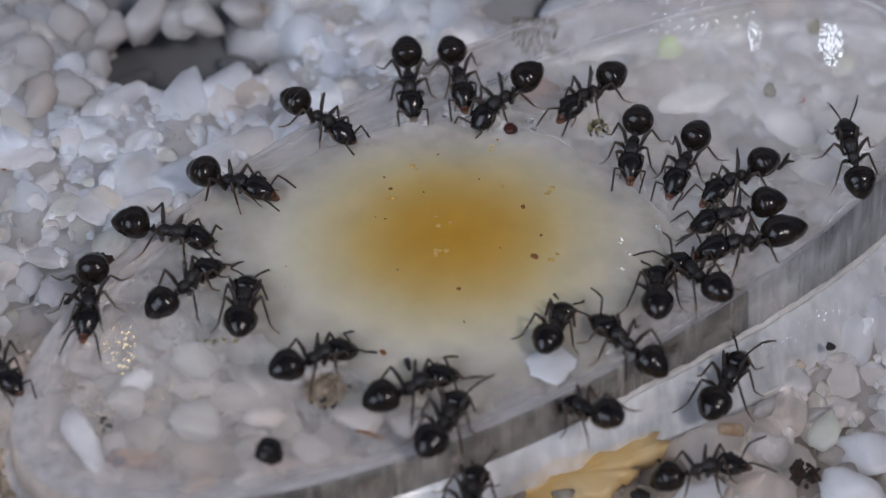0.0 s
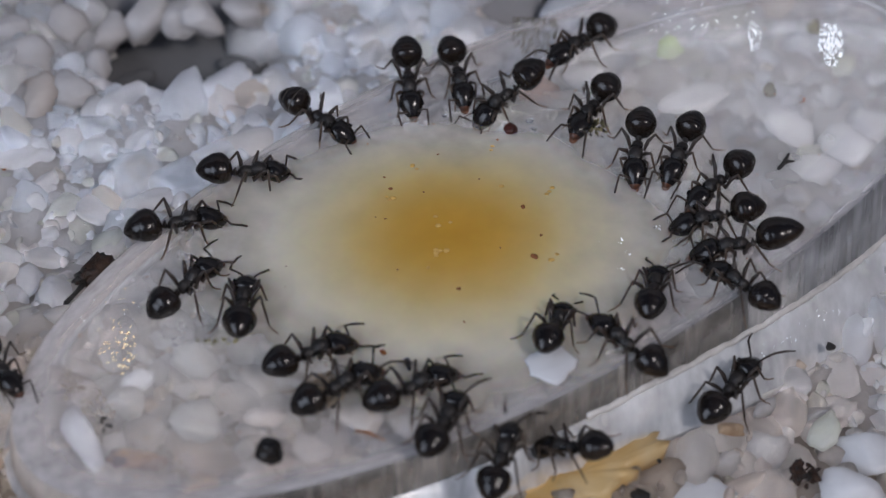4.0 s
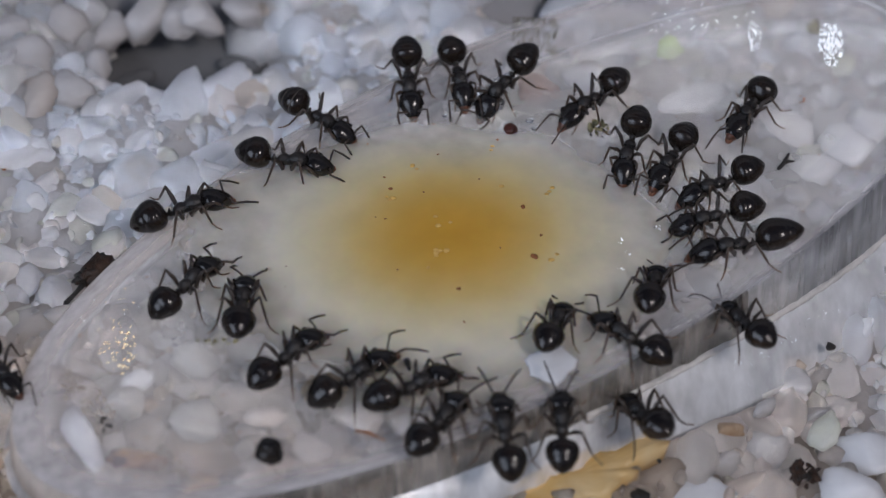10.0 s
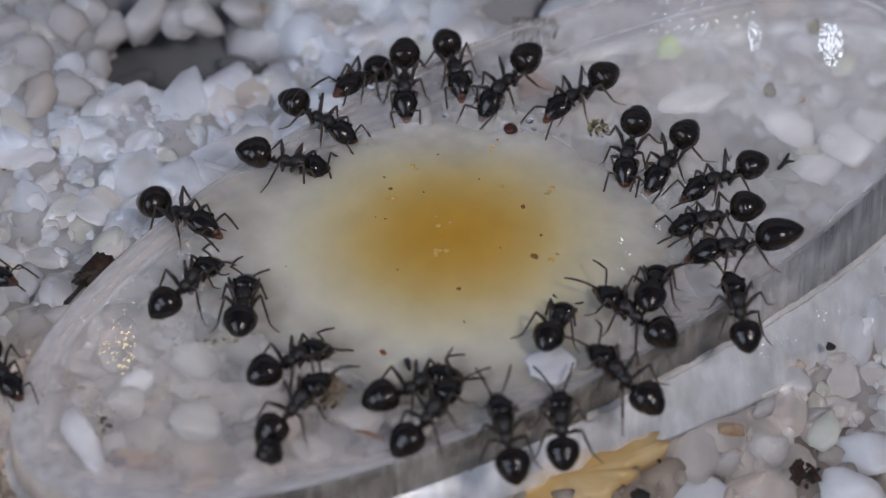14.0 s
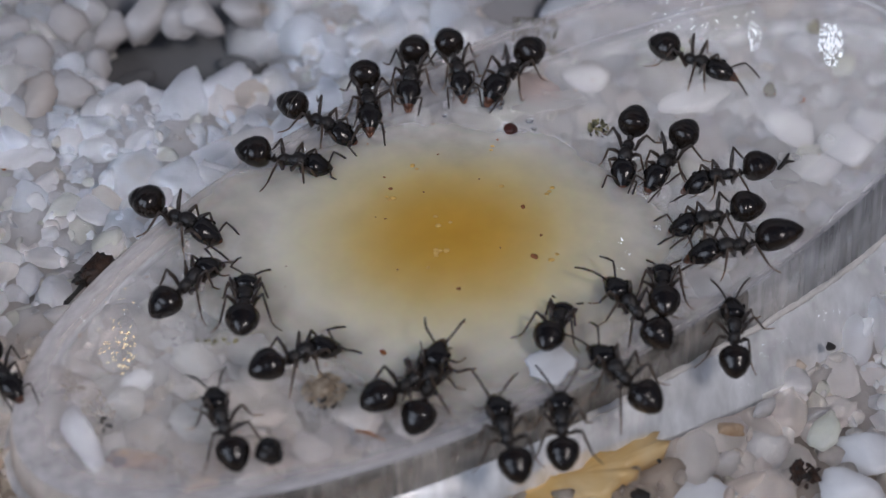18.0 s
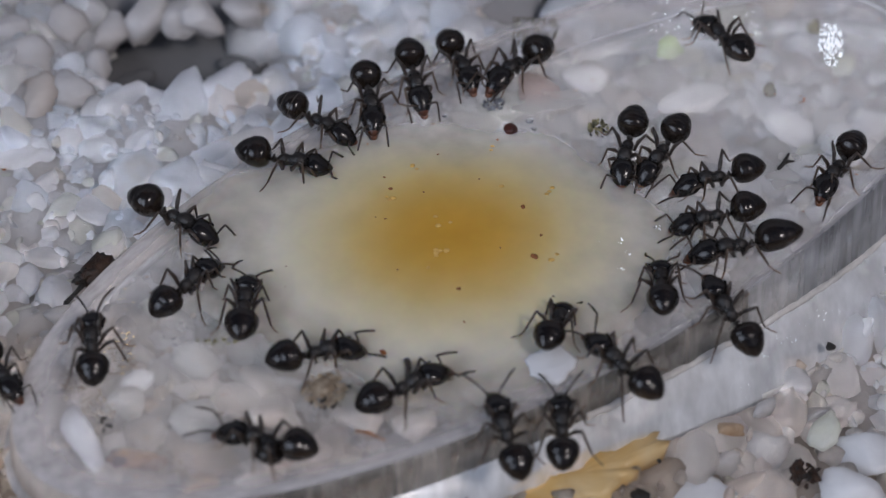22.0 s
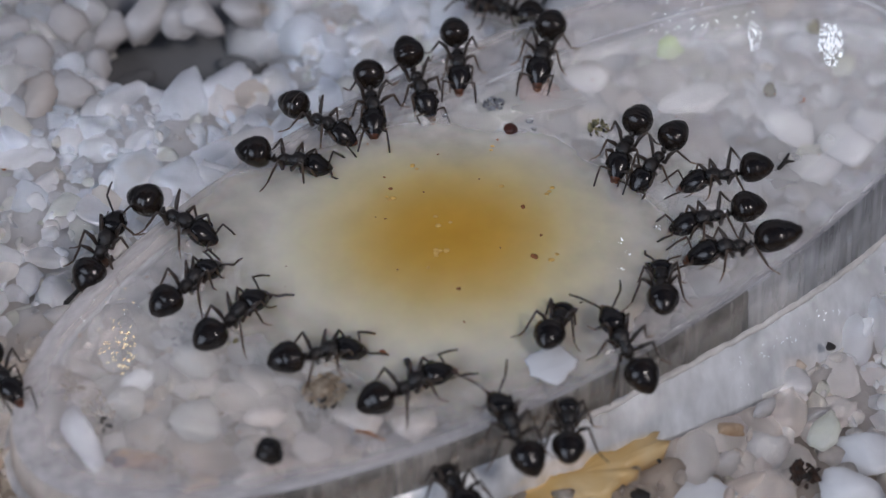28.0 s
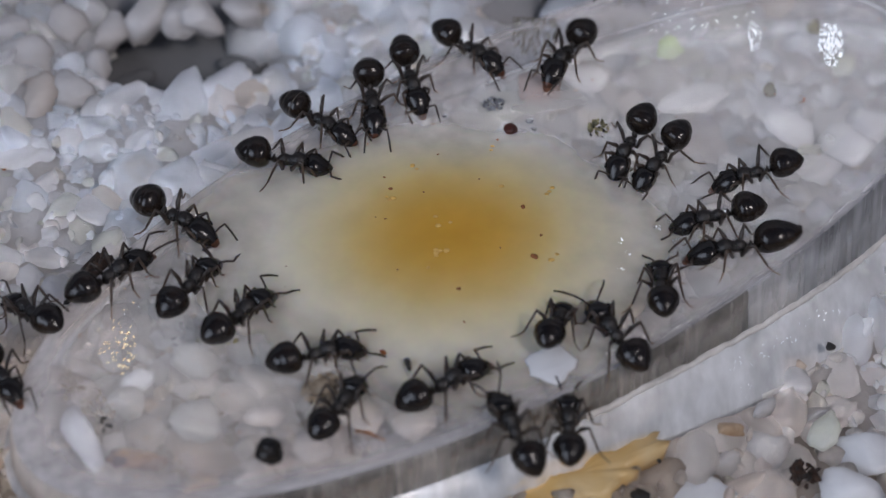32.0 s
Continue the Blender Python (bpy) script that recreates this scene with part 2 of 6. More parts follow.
    k.new(b.outputs[0], mix.inputs[1])
    k.new(clear.outputs[0], mix.inputs[2])
    k.new(mix.outputs[0], n["Material Output"].inputs["Surface"])
    return m


BLACK = material("ant_cuticle", (0.008, 0.0072, 0.0072), 0.15, colour2=(0.02, 0.015, 0.012), size=1200, bump=0.1, bump_size=7000)
DULL = material("ant_thorax_cuticle", (0.012, 0.011, 0.0105), 0.28, colour2=(0.026, 0.02, 0.017), size=1800, bump=0.35, bump_size=9000)
GASTER = material("ant_gaster_cuticle", (0.0085, 0.007, 0.0065), 0.17, colour2=(0.03, 0.019, 0.012), size=700, bump=0.08, bump_size=9000)
LEG = material("ant_leg_cuticle", (0.017, 0.0135, 0.012), 0.3, colour2=(0.055, 0.036, 0.025), size=1100)
SHIN = material("ant_tibia_cuticle", (0.034, 0.024, 0.018), 0.32, colour2=(0.085, 0.055, 0.036), size=1100)
TARSUS = material("ant_tarsus_cuticle", (0.19, 0.115, 0.07), 0.4, colour2=(0.07, 0.045, 0.03), size=1500)
JAW = material("ant_jaw", (0.2, 0.072, 0.028), 0.35, colour2=(0.08, 0.028, 0.012), size=3000)
CLYPEUS = material("ant_clypeus", (0.03, 0.012, 0.008), 0.28, colour2=(0.1, 0.034, 0.015), size=2600)
EYEM = material("ant_eye", (0.006, 0.006, 0.007), 0.15)
MEMBRANE = material("pale_membrane", (0.07, 0.06, 0.05), 0.4, size=2000)
GRAVEL = gravel_material()
FINES = material("fine_gravel", (0.78, 0.78, 0.79), 0.5, colour2=(0.7, 0.67, 0.64), size=260, bump=0.5, bump_size=1500, Subsurface_Weight=1.0, Subsurface_Scale=0.0026)
near_tan(FINES, FINES.node_tree.nodes["Principled BSDF"].inputs["Base Color"].links[0].from_socket, (0.52, 0.42, 0.32))
BASE = material("tank_base", (0.34, 0.345, 0.36), 0.6, colour2=(0.28, 0.285, 0.3), size=150, bump=0.3)
WALLM = material("tank_wall", (0.36, 0.37, 0.4), 0.45, colour2=(0.3, 0.31, 0.34), size=60)
PLATE = clear_plastic("clear_plate", 0.235, 0.012, (160, 240, 200), (0.98, 0.98, 0.98), (0.69, 0.67, 0.655), relief=0.12)
RIM = milky_film("milky_rim", 0.5, (0.74, 0.66, 0.58), (60.0, 9.0), 0.6, 0.12)
# grey tones painted in for the dark refracted by the near wall
GREYRIM = clear_plastic("refracted_grey_scratched_rim", 0.5, 0.2, (1500, 300, 90), (0.77, 0.75, 0.72), (0.36, 0.335, 0.305), relief=0.8, streak=0.9, patches=0.45)
PALERIM = clear_plastic("lighter_refracted_rim", 0.42, 0.1, (1300, 300, 90), (0.93, 0.94, 0.96), (0.62, 0.62, 0.63), relief=0.7, streak=1.0, patches=0.4)
BLUERIM = clear_plastic("refracted_blue_grey_scratched_rim", 0.52, 0.2, (1300, 300, 70), (0.78, 0.8, 0.84), (0.39, 0.4, 0.42), relief=0.8, streak=1.0, patches=0.45)
SKIRT = clear_plastic("hazy_skirt", 0.62, 0.14, (700, 300, 200), (0.96, 0.97, 0.98), (0.82, 0.835, 0.85), relief=0.4, streak=0.16, patches=0.18)
BAND = milky_film("milky_band", 0.56, (0.83, 0.8, 0.79), (30.0, 11.0))
LIP = clear_plastic("pale_lip", 0.8, 0.15, (420, 420, 300), (0.95, 0.95, 0.95), (0.87, 0.84, 0.8))
RIDGE = clear_plastic("moulded_ridge", 0.45, 0.12, (300, 300, 300), (0.97, 0.97, 0.98), (0.84, 0.85, 0.88))
HONEY = honey_material()
CRUMB = material("brown_crumb", (0.33, 0.115, 0.03), 0.5, colour2=(0.16, 0.055, 0.018), size=4000, bump=0.5, bump_size=8000)
REDCRUMB = material("red_brown_crumb", (0.09, 0.02, 0.012), 0.4, colour2=(0.03, 0.01, 0.008), size=3000, bump=0.4)
RUST = material("orange_crumb", (0.42, 0.17, 0.05), 0.6, size=3000, bump=0.4)
DARK = material("black_crumb", (0.016, 0.015, 0.014), 0.5, colour2=(0.03, 0.026, 0.022), size=3000, bump=0.6, bump_size=7000)
TAN = material("tan_crumb", (0.46, 0.37, 0.27), 0.7, colour2=(0.25, 0.18, 0.115), size=2200, bump=0.6, bump_size=5000)
MOULDG = material("grey_mould", (0.32, 0.34, 0.38), 0.6, colour2=(0.02, 0.02, 0.025), size=5000, bump=0.5)
DIMQ = material("dim_grey_quartz", (0.54, 0.52, 0.49), 0.4, colour2=(0.44, 0.415, 0.385), size=500, bump=0.5, Subsurface_Weight=0.8, Subsurface_Scale=0.0012)
GREYQ = material("grey_quartz", (0.74, 0.71, 0.685), 0.38, colour2=(0.66, 0.625, 0.59), size=500, bump=0.5, Subsurface_Weight=0.9, Subsurface_Scale=0.0022)
BEIGEP = material("pale_beige_quartz", (0.68, 0.62, 0.57), 0.4, colour2=(0.6, 0.52, 0.46), size=600, bump=0.2, Subsurface_Weight=0.9, Subsurface_Scale=0.0022)
DULLQ = material("dull_grey_quartz", (0.65, 0.63, 0.625), 0.5, colour2=(0.52, 0.485, 0.46), size=350, bump=0.5, bump_size=900, Subsurface_Weight=0.9, Subsurface_Scale=0.0022)
HOLLOWDARK = material("hollow_dark", (0.21, 0.213, 0.22), 0.7, colour2=(0.12, 0.121, 0.125), size=200, bump=0.4)
HUSK = material("dry_husk_shell", (0.06, 0.028, 0.014), 0.5, colour2=(0.012, 0.008, 0.006), size=2500, bump=0.6, bump_size=6000)
MOULD = material("olive_mould", (0.32, 0.29, 0.16), 0.9, colour2=(0.09, 0.085, 0.05), size=4000, bump=0.6)
CHIP = material("white_quartz_chip", (0.88, 0.885, 0.89), 0.4, colour2=(0.8, 0.8, 0.81), size=500, bump=0.4, bump_size=1000, Subsurface_Weight=0.3, Subsurface_Scale=0.0002)
WHITE = material("white_quartz", (0.86, 0.865, 0.875), 0.35, colour2=(0.76, 0.76, 0.77), size=500, bump=0.5, bump_size=1000, Subsurface_Weight=0.9, Subsurface_Scale=0.0018)
BEIGE = material("beige_quartz", (0.58, 0.43, 0.29), 0.42, colour2=(0.36, 0.22, 0.12), size=900, bump=0.25)
PINK = material("pink_beige_quartz", (0.44, 0.28, 0.23), 0.42, colour2=(0.36, 0.22, 0.17), size=900, bump=0.25)
LIME = material("lime_quartz", (0.58, 0.75, 0.34), 0.35, colour2=(0.7, 0.78, 0.54), size=700, bump=0.4, Subsurface_Weight=0.7, Subsurface_Scale=0.0012)
GREEN = material("green_quartz", (0.69, 0.7, 0.58), 0.35, colour2=(0.74, 0.74, 0.66), size=700, bump=0.4, Subsurface_Weight=0.7, Subsurface_Scale=0.0014)
SYRUP = material("dried_syrup", (0.76, 0.46, 0.14), 0.35, colour2=(0.8, 0.6, 0.32), size=350, bump=0.35, bump_size=900)
DROP = clear_plastic("clear_droplet", 0.02, 0.03, ior=1.65)
STAINP = material("stained_quartz", (0.5, 0.28, 0.12), 0.45, colour2=(0.1, 0.035, 0.012), size=800, bump=0.4)
GLINT = glint_facets("window_glint", (1.0, 0.97, 0.92))
# golden colour put in for the reflection of a warm lamp
WARMGLINT = glint_facets("warm_glint", (1.0, 0.78, 0.45))
FROTH = material("honey_froth", (0.78, 0.5, 0.15), 0.6, colour2=(0.76, 0.47, 0.11), size=2500, Subsurface_Weight=0.4, Subsurface_Scale=0.0003)
INK = material("dark_print", (0.12, 0.11, 0.085), 0.7, colour2=(0.24, 0.22, 0.17), size=5000)


# ---- helpers for shapes, all lengths in millimetres ----
def part(name, bm, mat, parent=None, label="", at=None, smooth=True):
    """Links a bmesh, drawn in millimetres, as one mesh object under parent, with its own origin at the point at."""
    me = bpy.data.meshes.new(name)
    if at is not None:
        bmesh.ops.translate(bm, verts=bm.verts, vec=-Vector(at))
    bmesh.ops.scale(bm, verts=bm.verts, vec=(MM, MM, MM))
    bm.to_mesh(me)
    bm.free()
    me.materials.append(mat)
    if smooth:
        me.polygons.foreach_set("use_smooth", [True] * len(me.polygons))
    ob = new(name, me)
    if at is not None:
        ob.location = Vector(at) * MM
    if parent:
        ob.parent = parent
    if label:
        ob["label"] = label
    return ob


def skin(bm, rings, caps=True):
    """Joins rings of equal length into a tube."""
    vs = [[bm.verts.new(p) for p in r] for r in rings]
    n = len(vs[0])
    for a, b in zip(vs, vs[1:]):
        for i in range(n):
            bm.faces.new((a[i], a[(i + 1) % n], b[(i + 1) % n], b[i]))
    if caps:
        bm.faces.new(vs[0][::-1])
        bm.faces.new(vs[-1])
    return bm


def body_form(profile, seg=18):
    """A rounded form along x. profile rows: x, half width, half height, height of the axis."""
    bm = bmesh.new()
    skin(bm, [[(x, w * math.cos(2 * math.pi * i / seg), z + h * math.sin(2 * math.pi * i / seg)) for i in range(seg)] for x, w, h, z in profile])
    bmesh.ops.recalc_face_normals(bm, faces=bm.faces)
    return bm


def limb(points, radii, seg=8, bm=None):
    """A jointed tube through points."""
    bm = bm or bmesh.new()
    pts = [Vector(p) for p in points]
    rings = []
    for i, p in enumerate(pts):
        d = (pts[min(i + 1, len(pts) - 1)] - pts[max(i - 1, 0)]).normalized()
        u = d.cross(Vector((0.1, 0.2, 1))).normalized()
        v = d.cross(u)
        rings.append([p + (u * math.cos(2 * math.pi * j / seg) + v * math.sin(2 * math.pi * j / seg)) * radii[i] for j in range(seg)])
    skin(bm, rings)
    bmesh.ops.recalc_face_normals(bm, faces=bm.faces)
    return bm


def ball(centre, size, seg=12, rings=8, bm=None):
    bm = bm or bmesh.new()
    r = bmesh.ops.create_uvsphere(bm, u_segments=seg, v_segments=rings, radius=1)
    for v in r["verts"]:
        v.co = Vector((v.co.x * size[0] + centre[0], v.co.y * size[1] + centre[1], v.co.z * size[2] + centre[2]))
    return bm


def stone_verts(rng, sub=2, cuts=9, lumps=0.06):
    """A broken quartz chip with worn edges, about 1 in radius: the hull of a few points, its edges rounded."""
    bm = bmesh.new()
    for k in range(9 + cuts):
        d = Vector((rng.gauss(0, 1), rng.gauss(0, 1), rng.gauss(0, 1))).normalized()
        bm.verts.new(d * rng.uniform(0.86, 1.05))
    bmesh.ops.convex_hull(bm, input=bm.verts)
    bmesh.ops.delete(bm, geom=[v for v in bm.verts if not v.link_faces], context="VERTS")
    bmesh.ops.subdivide_edges(bm, edges=bm.edges[:], cuts=(1, 2, 2, 3)[sub], use_grid_fill=True)
    for _ in range(3 if sub == 2 else 2):
        bmesh.ops.smooth_vert(bm, verts=bm.verts, factor=0.5, use_axis_x=True, use_axis_y=True, use_axis_z=True)
    grow = 1.0 / max(v.co.length for v in bm.verts)
    for v in bm.verts:
        v.co *= grow
    bmesh.ops.triangulate(bm, faces=bm.faces)
    bmesh.ops.recalc_face_normals(bm, faces=bm.faces)
    bm.verts.index_update()
    for v in bm.verts:
        v.co *= 1 + lumps * noise.noise(v.co * 2.3 + Vector((rng.seed_shift, 0, 0))) + 0.09 * noise.noise(v.co * 4.7 + Vector((0, rng.seed_shift, 5)))
    verts = np.array([v.co for v in bm.verts])
    faces = np.array([[v.index for v in f.verts] for f in bm.faces])
    bm.free()
    return verts, faces


class Dice(random.Random):
    seed_shift = 0.0


def stone(name, at, size, mat, seed, turn=0.0, label="", category="pebble", sub=3, cuts=9, lumps=0.06):
    """One grain as a thing of its own. size: half lengths in mm."""
    rng = Dice(seed)
    rng.seed_shift = seed * 3.7
    verts, faces = stone_verts(rng, sub, cuts, lumps)
    me = bpy.data.meshes.new(name)
    me.from_pydata((verts * np.array(size) * MM).tolist(), [], faces.tolist())
    me.polygons.foreach_set("use_smooth", [True] * len(me.polygons))
    me.materials.append(mat)
    ob = new(name, me)
    ob.matrix_world = pose(at[0] * MM, at[1] * MM, at[2] * MM, 0, 0, turn)
    return tagged(ob, label, category)


# ---- the tank ----
def slab(name, x0, x1, y0, y1, z0, z1, mat, bevel=0.4):
    bm = bmesh.new()
    bmesh.ops.create_cube(bm, size=1)
    for v in bm.verts:
        v.co = Vector((x0 + (x1 - x0) * (v.co.x + 0.5), y0 + (y1 - y0) * (v.co.y + 0.5), z0 + (z1 - z0) * (v.co.z + 0.5)))
    bmesh.ops.bevel(bm, geom=bm.edges[:], offset=bevel, segments=2, affect="EDGES")
    return tagged(part(name, bm, mat), kind="structure")


slab("floor", -160, 160, -230, 40, -12, -8.2, BASE)
# grey strip added above the trench's shade, placed to fit the camera's view
slab("added_back_strip", -160, 5, 20.3, 27.4, -8.1, -3.9, BASE)
slab("wall_north", -160, 160, 27.5, 31, -8.2, 60, WALLM)
slab("wall_south", -160, 160, -234, -230, -8.2, 60, WALLM)
slab("wall_west", -164, -160, -230, 31, -8.2, 60, WALLM)
slab("wall_east", 160, 164, -230, 31, -8.2, 60, WALLM)

# plan of the lid: an oval on a slant
LC, LA, LB, LT = (2.89, 2.13), 26.5, 10.87, radians(36.92)


def lid_point(angle, out=0.0, z=0.0):
    x, y = (LA + out) * math.cos(angle), (LB + out) * math.sin(angle)
    return (LC[0] + x * math.cos(LT) - y * math.sin(LT), LC[1] + x * math.sin(LT) + y * math.cos(LT), z)


def wall_drop(angle):
    """Side wall's drop, shaped to the camera's view; deeper towards the lid's far end."""
    d = math.degrees(angle) % 360
    s = max(0.0, min(1.0, (d - 262) / 55 if d > 150 else (100 - d) / 60))
    near = max(0.0, min(1.0, (d - 208) / 20)) * max(0.0, min(1.0, (296 - d) / 34))
    return 1.5 + 0.55 * near + 2.9 * s * s * (3 - 2 * s)


def skirt_width(angle):
    """The share of its full width that the lower flange has."""
    d = math.degrees(angle) % 360
    s = max(0.0, min(1.0, (d - 222) / 62 if d > 150 else (110 - d) / 40))
    return 0.16 + 0.84 * s


def outside_lid(x, y):
    """Roughly how far a place lies outside the oval, in mm."""
    dx, dy = x - LC[0], y - LC[1]
    u, v = dx * math.cos(LT) + dy * math.sin(LT), -dx * math.sin(LT) + dy * math.cos(LT)
    q = math.hypot(u / LA, v / LB)
    return (q - 1) * math.hypot(u, v) / max(q, 1e-6)


def gravel_level(x, y):
    """The height of the gravel's surface."""
    z = -4.4 - 0.075 * x + 0.6 * noise.noise(Vector((x * 0.09, y * 0.09, 3)))
    z += 1.5 * max(0.0, min(1.0, (y - 0.9 * x - 8) / 12))
    inside = -outside_lid(x, y)
    if inside > -3.5:
        z = min(z + 1.2, -1.25)
    return z


HOLLOW = ((-14.6, 16.0, 3.6, 3.3), (-10.6, 17.2, 3.8, 2.3))


def bare(x, y):
    """Where the tank's floor shows: a hollow in the gravel and the strip before the back wall."""
    wave = 1.3 * noise.noise(Vector((x * 0.33, y * 0.33, 9)))
    for cx, cy, rx, ry in HOLLOW:
        if ((x - cx) / rx) ** 2 + ((y - cy) / ry) ** 2 < 1 + 0.3 * wave:
            return True
    return y > 18.9 + 0.4 * wave and (x < -10 or 2 < x < 6)


def gravel_bed():
    """A bed of loose quartz grains, joined into one sheet of stuff."""
    rng = Dice(5)
    kinds = []
    for i in range(28):
        rng.seed_shift = i * 1.9
        kinds.append(stone_verts(rng, 2, rng.randint(3, 12)))
    verts, faces, count = [], [], 0
    x0, x1, y0, y1, step = -29, 29, -23, 27, 1.28
    for drop in (0.0, 1.1, 2.3):
        y = y0
        while y < y1:
            x = x0 + rng.uniform(0, step)
            while x < x1:
                px, py = x + rng.uniform(-0.6, 0.6), y + rng.uniform(-0.6, 0.6)
                r = rng.choice((0.8, 1.05, 1.25, 1.45, 1.75, 2.15))
                top = gravel_level(px, py) - drop + rng.uniform(-0.5, 0.35)
                x += step
                if bare(px, py):
                    continue
                v, f = kinds[rng.randrange(len(kinds))]
                rot = np.array(Euler((rng.uniform(0, 6.3), rng.uniform(0, 6.3), rng.uniform(0, 6.3))).to_matrix())
                size = np.array((r * rng.uniform(0.85, 1.2), r * rng.uniform(0.75, 1.0), r * rng.uniform(0.6, 0.9)))
                p = (v * size) @ rot.T
                p = p + np.array((px, py, top - p[:, 2].max()))
                verts.append(p * MM)
                faces.append(f + count)
                count += len(v)
            y += step * 0.87
    # small chips that lie between the large grains
    chips = []
    for i in range(16):
        rng.seed_shift = i * 2.3
        chips.append(stone_verts(rng, 0, rng.randint(0, 6)))
    for _ in range(5200):
        px, py = rng.uniform(-27, 27), rng.uniform(-19, 23)
        r = rng.uniform(0.28, 0.72)
        top = gravel_level(px, py) + rng.uniform(-0.75, -0.05)
        if bare(px, py) or bare(px + 0.6, py - 0.6):
            continue
        v, f = chips[rng.randrange(16)]
        rot = np.array(Euler((rng.uniform(0, 6.3), rng.uniform(0, 6.3), rng.uniform(0, 6.3))).to_matrix())
        p = (v * np.array((r * rng.uniform(0.9, 1.3), r, r * rng.uniform(0.6, 0.9)))) @ rot.T
        p = p + np.array((px, py, top - p[:, 2].max()))
        verts.append(p * MM)
        faces.append(f + count)
        count += len(v)
    me = bpy.data.meshes.new("gravel")
    me.from_pydata(np.concatenate(verts).tolist(), [], np.concatenate(faces).tolist())
    me.polygons.foreach_set("use_smooth", [True] * len(me.polygons))
    me.materials.append(GRAVEL)
    return tagged(new("gravel", me), "bed of loose milky white quartz gravel on the tank floor", "gravel", kind="stuff")


gravel_bed()


def ground_sheet():
    """Fine gravel between and below the grains: one uneven sheet up to the tank's walls."""
    xs = [-160, -120, -80, -55, -40] + [-32 + 0.55 * i for i in range(117)] + [40, 55, 80, 120, 160]
    ys = [-230, -170, -110, -70, -45, -33] + [-25 + 0.55 * i for i in range(95)] + [27.45]
    verts, faces = [], []
    for x in xs:
        for y in ys:
            p = Vector((x, y, 0))
            z = gravel_level(x, y) - 0.5 + 0.55 * noise.noise(p * 0.9) + 0.25 * noise.noise(p * 2.1)
            if bare(x, y):
                z = -8.0
            verts.append((x * MM, y * MM, max(-8.6, min(z, -1.5)) * MM))
    n = len(ys)
    for i in range(len(xs) - 1):
        for j in range(n - 1):
            faces.append((i * n + j, (i + 1) * n + j, (i + 1) * n + j + 1, i * n + j + 1))
    me = bpy.data.meshes.new("ground")
    me.from_pydata(verts, [], faces)
    me.polygons.foreach_set("use_smooth", [True] * len(me.polygons))
    me.materials.append(FINES)
    return tagged(new("ground", me), kind="structure")


ground_sheet()


# ---- the clear plastic lid that lies upside down on the gravel ----
def lid():
    root = tagged(new("plastic_lid"), "clear scratched oval plastic lid lying upside down on white gravel", "lid")
    n = 160
    angles = [2 * math.pi * i / n for i in range(n)]

    def loft(rows, start=0.0, end=360.0):
        """Rows: the way out from the oval, the height, and the share of the wall's drop that is added to it."""
        bm = bmesh.new()
        whole = end - start >= 360
        turns = [radians(start + (end - start) * i / n) for i in range(n if whole else n + 1)]
        vs = [[bm.verts.new(lid_point(a, o * skirt_width(a) if o > 0.3 else o, z * (skirt_width(a) if o > 0.3 else 1) - share * wall_drop(a))) for a in turns] for o, z, share in rows]
        m = len(turns)
        for r0, r1 in zip(vs, vs[1:] + vs[:1]):
            for i in range(m if whole else m - 1):
                bm.faces.new((r0[i], r0[(i + 1) % m], r1[(i + 1) % m], r1[i]))
        if not whole:
            bm.faces.new([r[0] for r in vs])
            bm.faces.new([r[-1] for r in vs])
        bmesh.ops.recalc_face_normals(bm, faces=bm.faces)
        return bm

    def worn(bm):
        """Knocks an even edge about a little."""
        for v in bm.verts:
            v.co += Vector((0.08, 0.08, 0.1)) * noise.noise(v.co * 1.3) + Vector((0, 0, 0.1)) * noise.noise(v.co * 3.7)
        return bm

    bm = bmesh.new()
    top = [bm.verts.new(lid_point(a, -0.3, 0)) for a in angles]
    low = [bm.verts.new(lid_point(a, -0.3, -0.7)) for a in angles]
    bm.faces.new(top)
    bm.faces.new(low[::-1])
    for i in range(n):
        bm.faces.new((top[i], low[i], low[(i + 1) % n], top[(i + 1) % n]))
    bmesh.ops.recalc_face_normals(bm, faces=bm.faces)
    parts = [part("top_plate", bm, PLATE, root, "flat clear top plate", smooth=False)]
    wall = [(-0.29, -0.01, 0), (-0.1, 0.0, 0), (0.0, -0.1, 0), (0.1, 0.0, 1), (-0.5, 0.0, 1), (-0.5, 0.2, 1), (-0.29, -0.8, 0)]
    parts.append(part("side_wall", loft(wall, 335, 575), RIM, root, "milky clear side wall"))
    parts.append(part("side_wall", loft(wall, 215, 283), GREYRIM, root, "scratched stretch of the side wall, painted grey for the dark it refracts"))
    # same wall, its colour painted lighter where more light comes through
    parts.append(part("side_wall", loft(wall, 283.05, 291.5), PALERIM, root, "stretch of the side wall painted lighter where more light comes through"))
    parts.append(part("side_wall", loft(wall, 291.55, 334.9), BLUERIM, root, "scratched stretch of the side wall, painted blue-grey for the dark it refracts"))
    parts.append(part("ridge", loft([(-3.0, 0.016, 0), (-2.96, 0.05, 0), (-2.88, 0.05, 0), (-2.84, 0.016, 0)], -20, 78), RIDGE, root, "thin moulded ridge inside the plate's edge"))
    parts.append(part("skirt", loft([(-0.5, -0.02, 1), (0.12, -0.02, 1), (0.35, -0.1, 1), (2.5, -1.9, 1), (2.5, -2.4, 1), (0.2, -0.8, 1), (-0.5, -0.7, 1)]), SKIRT, root, "hazy sloping lower flange"))
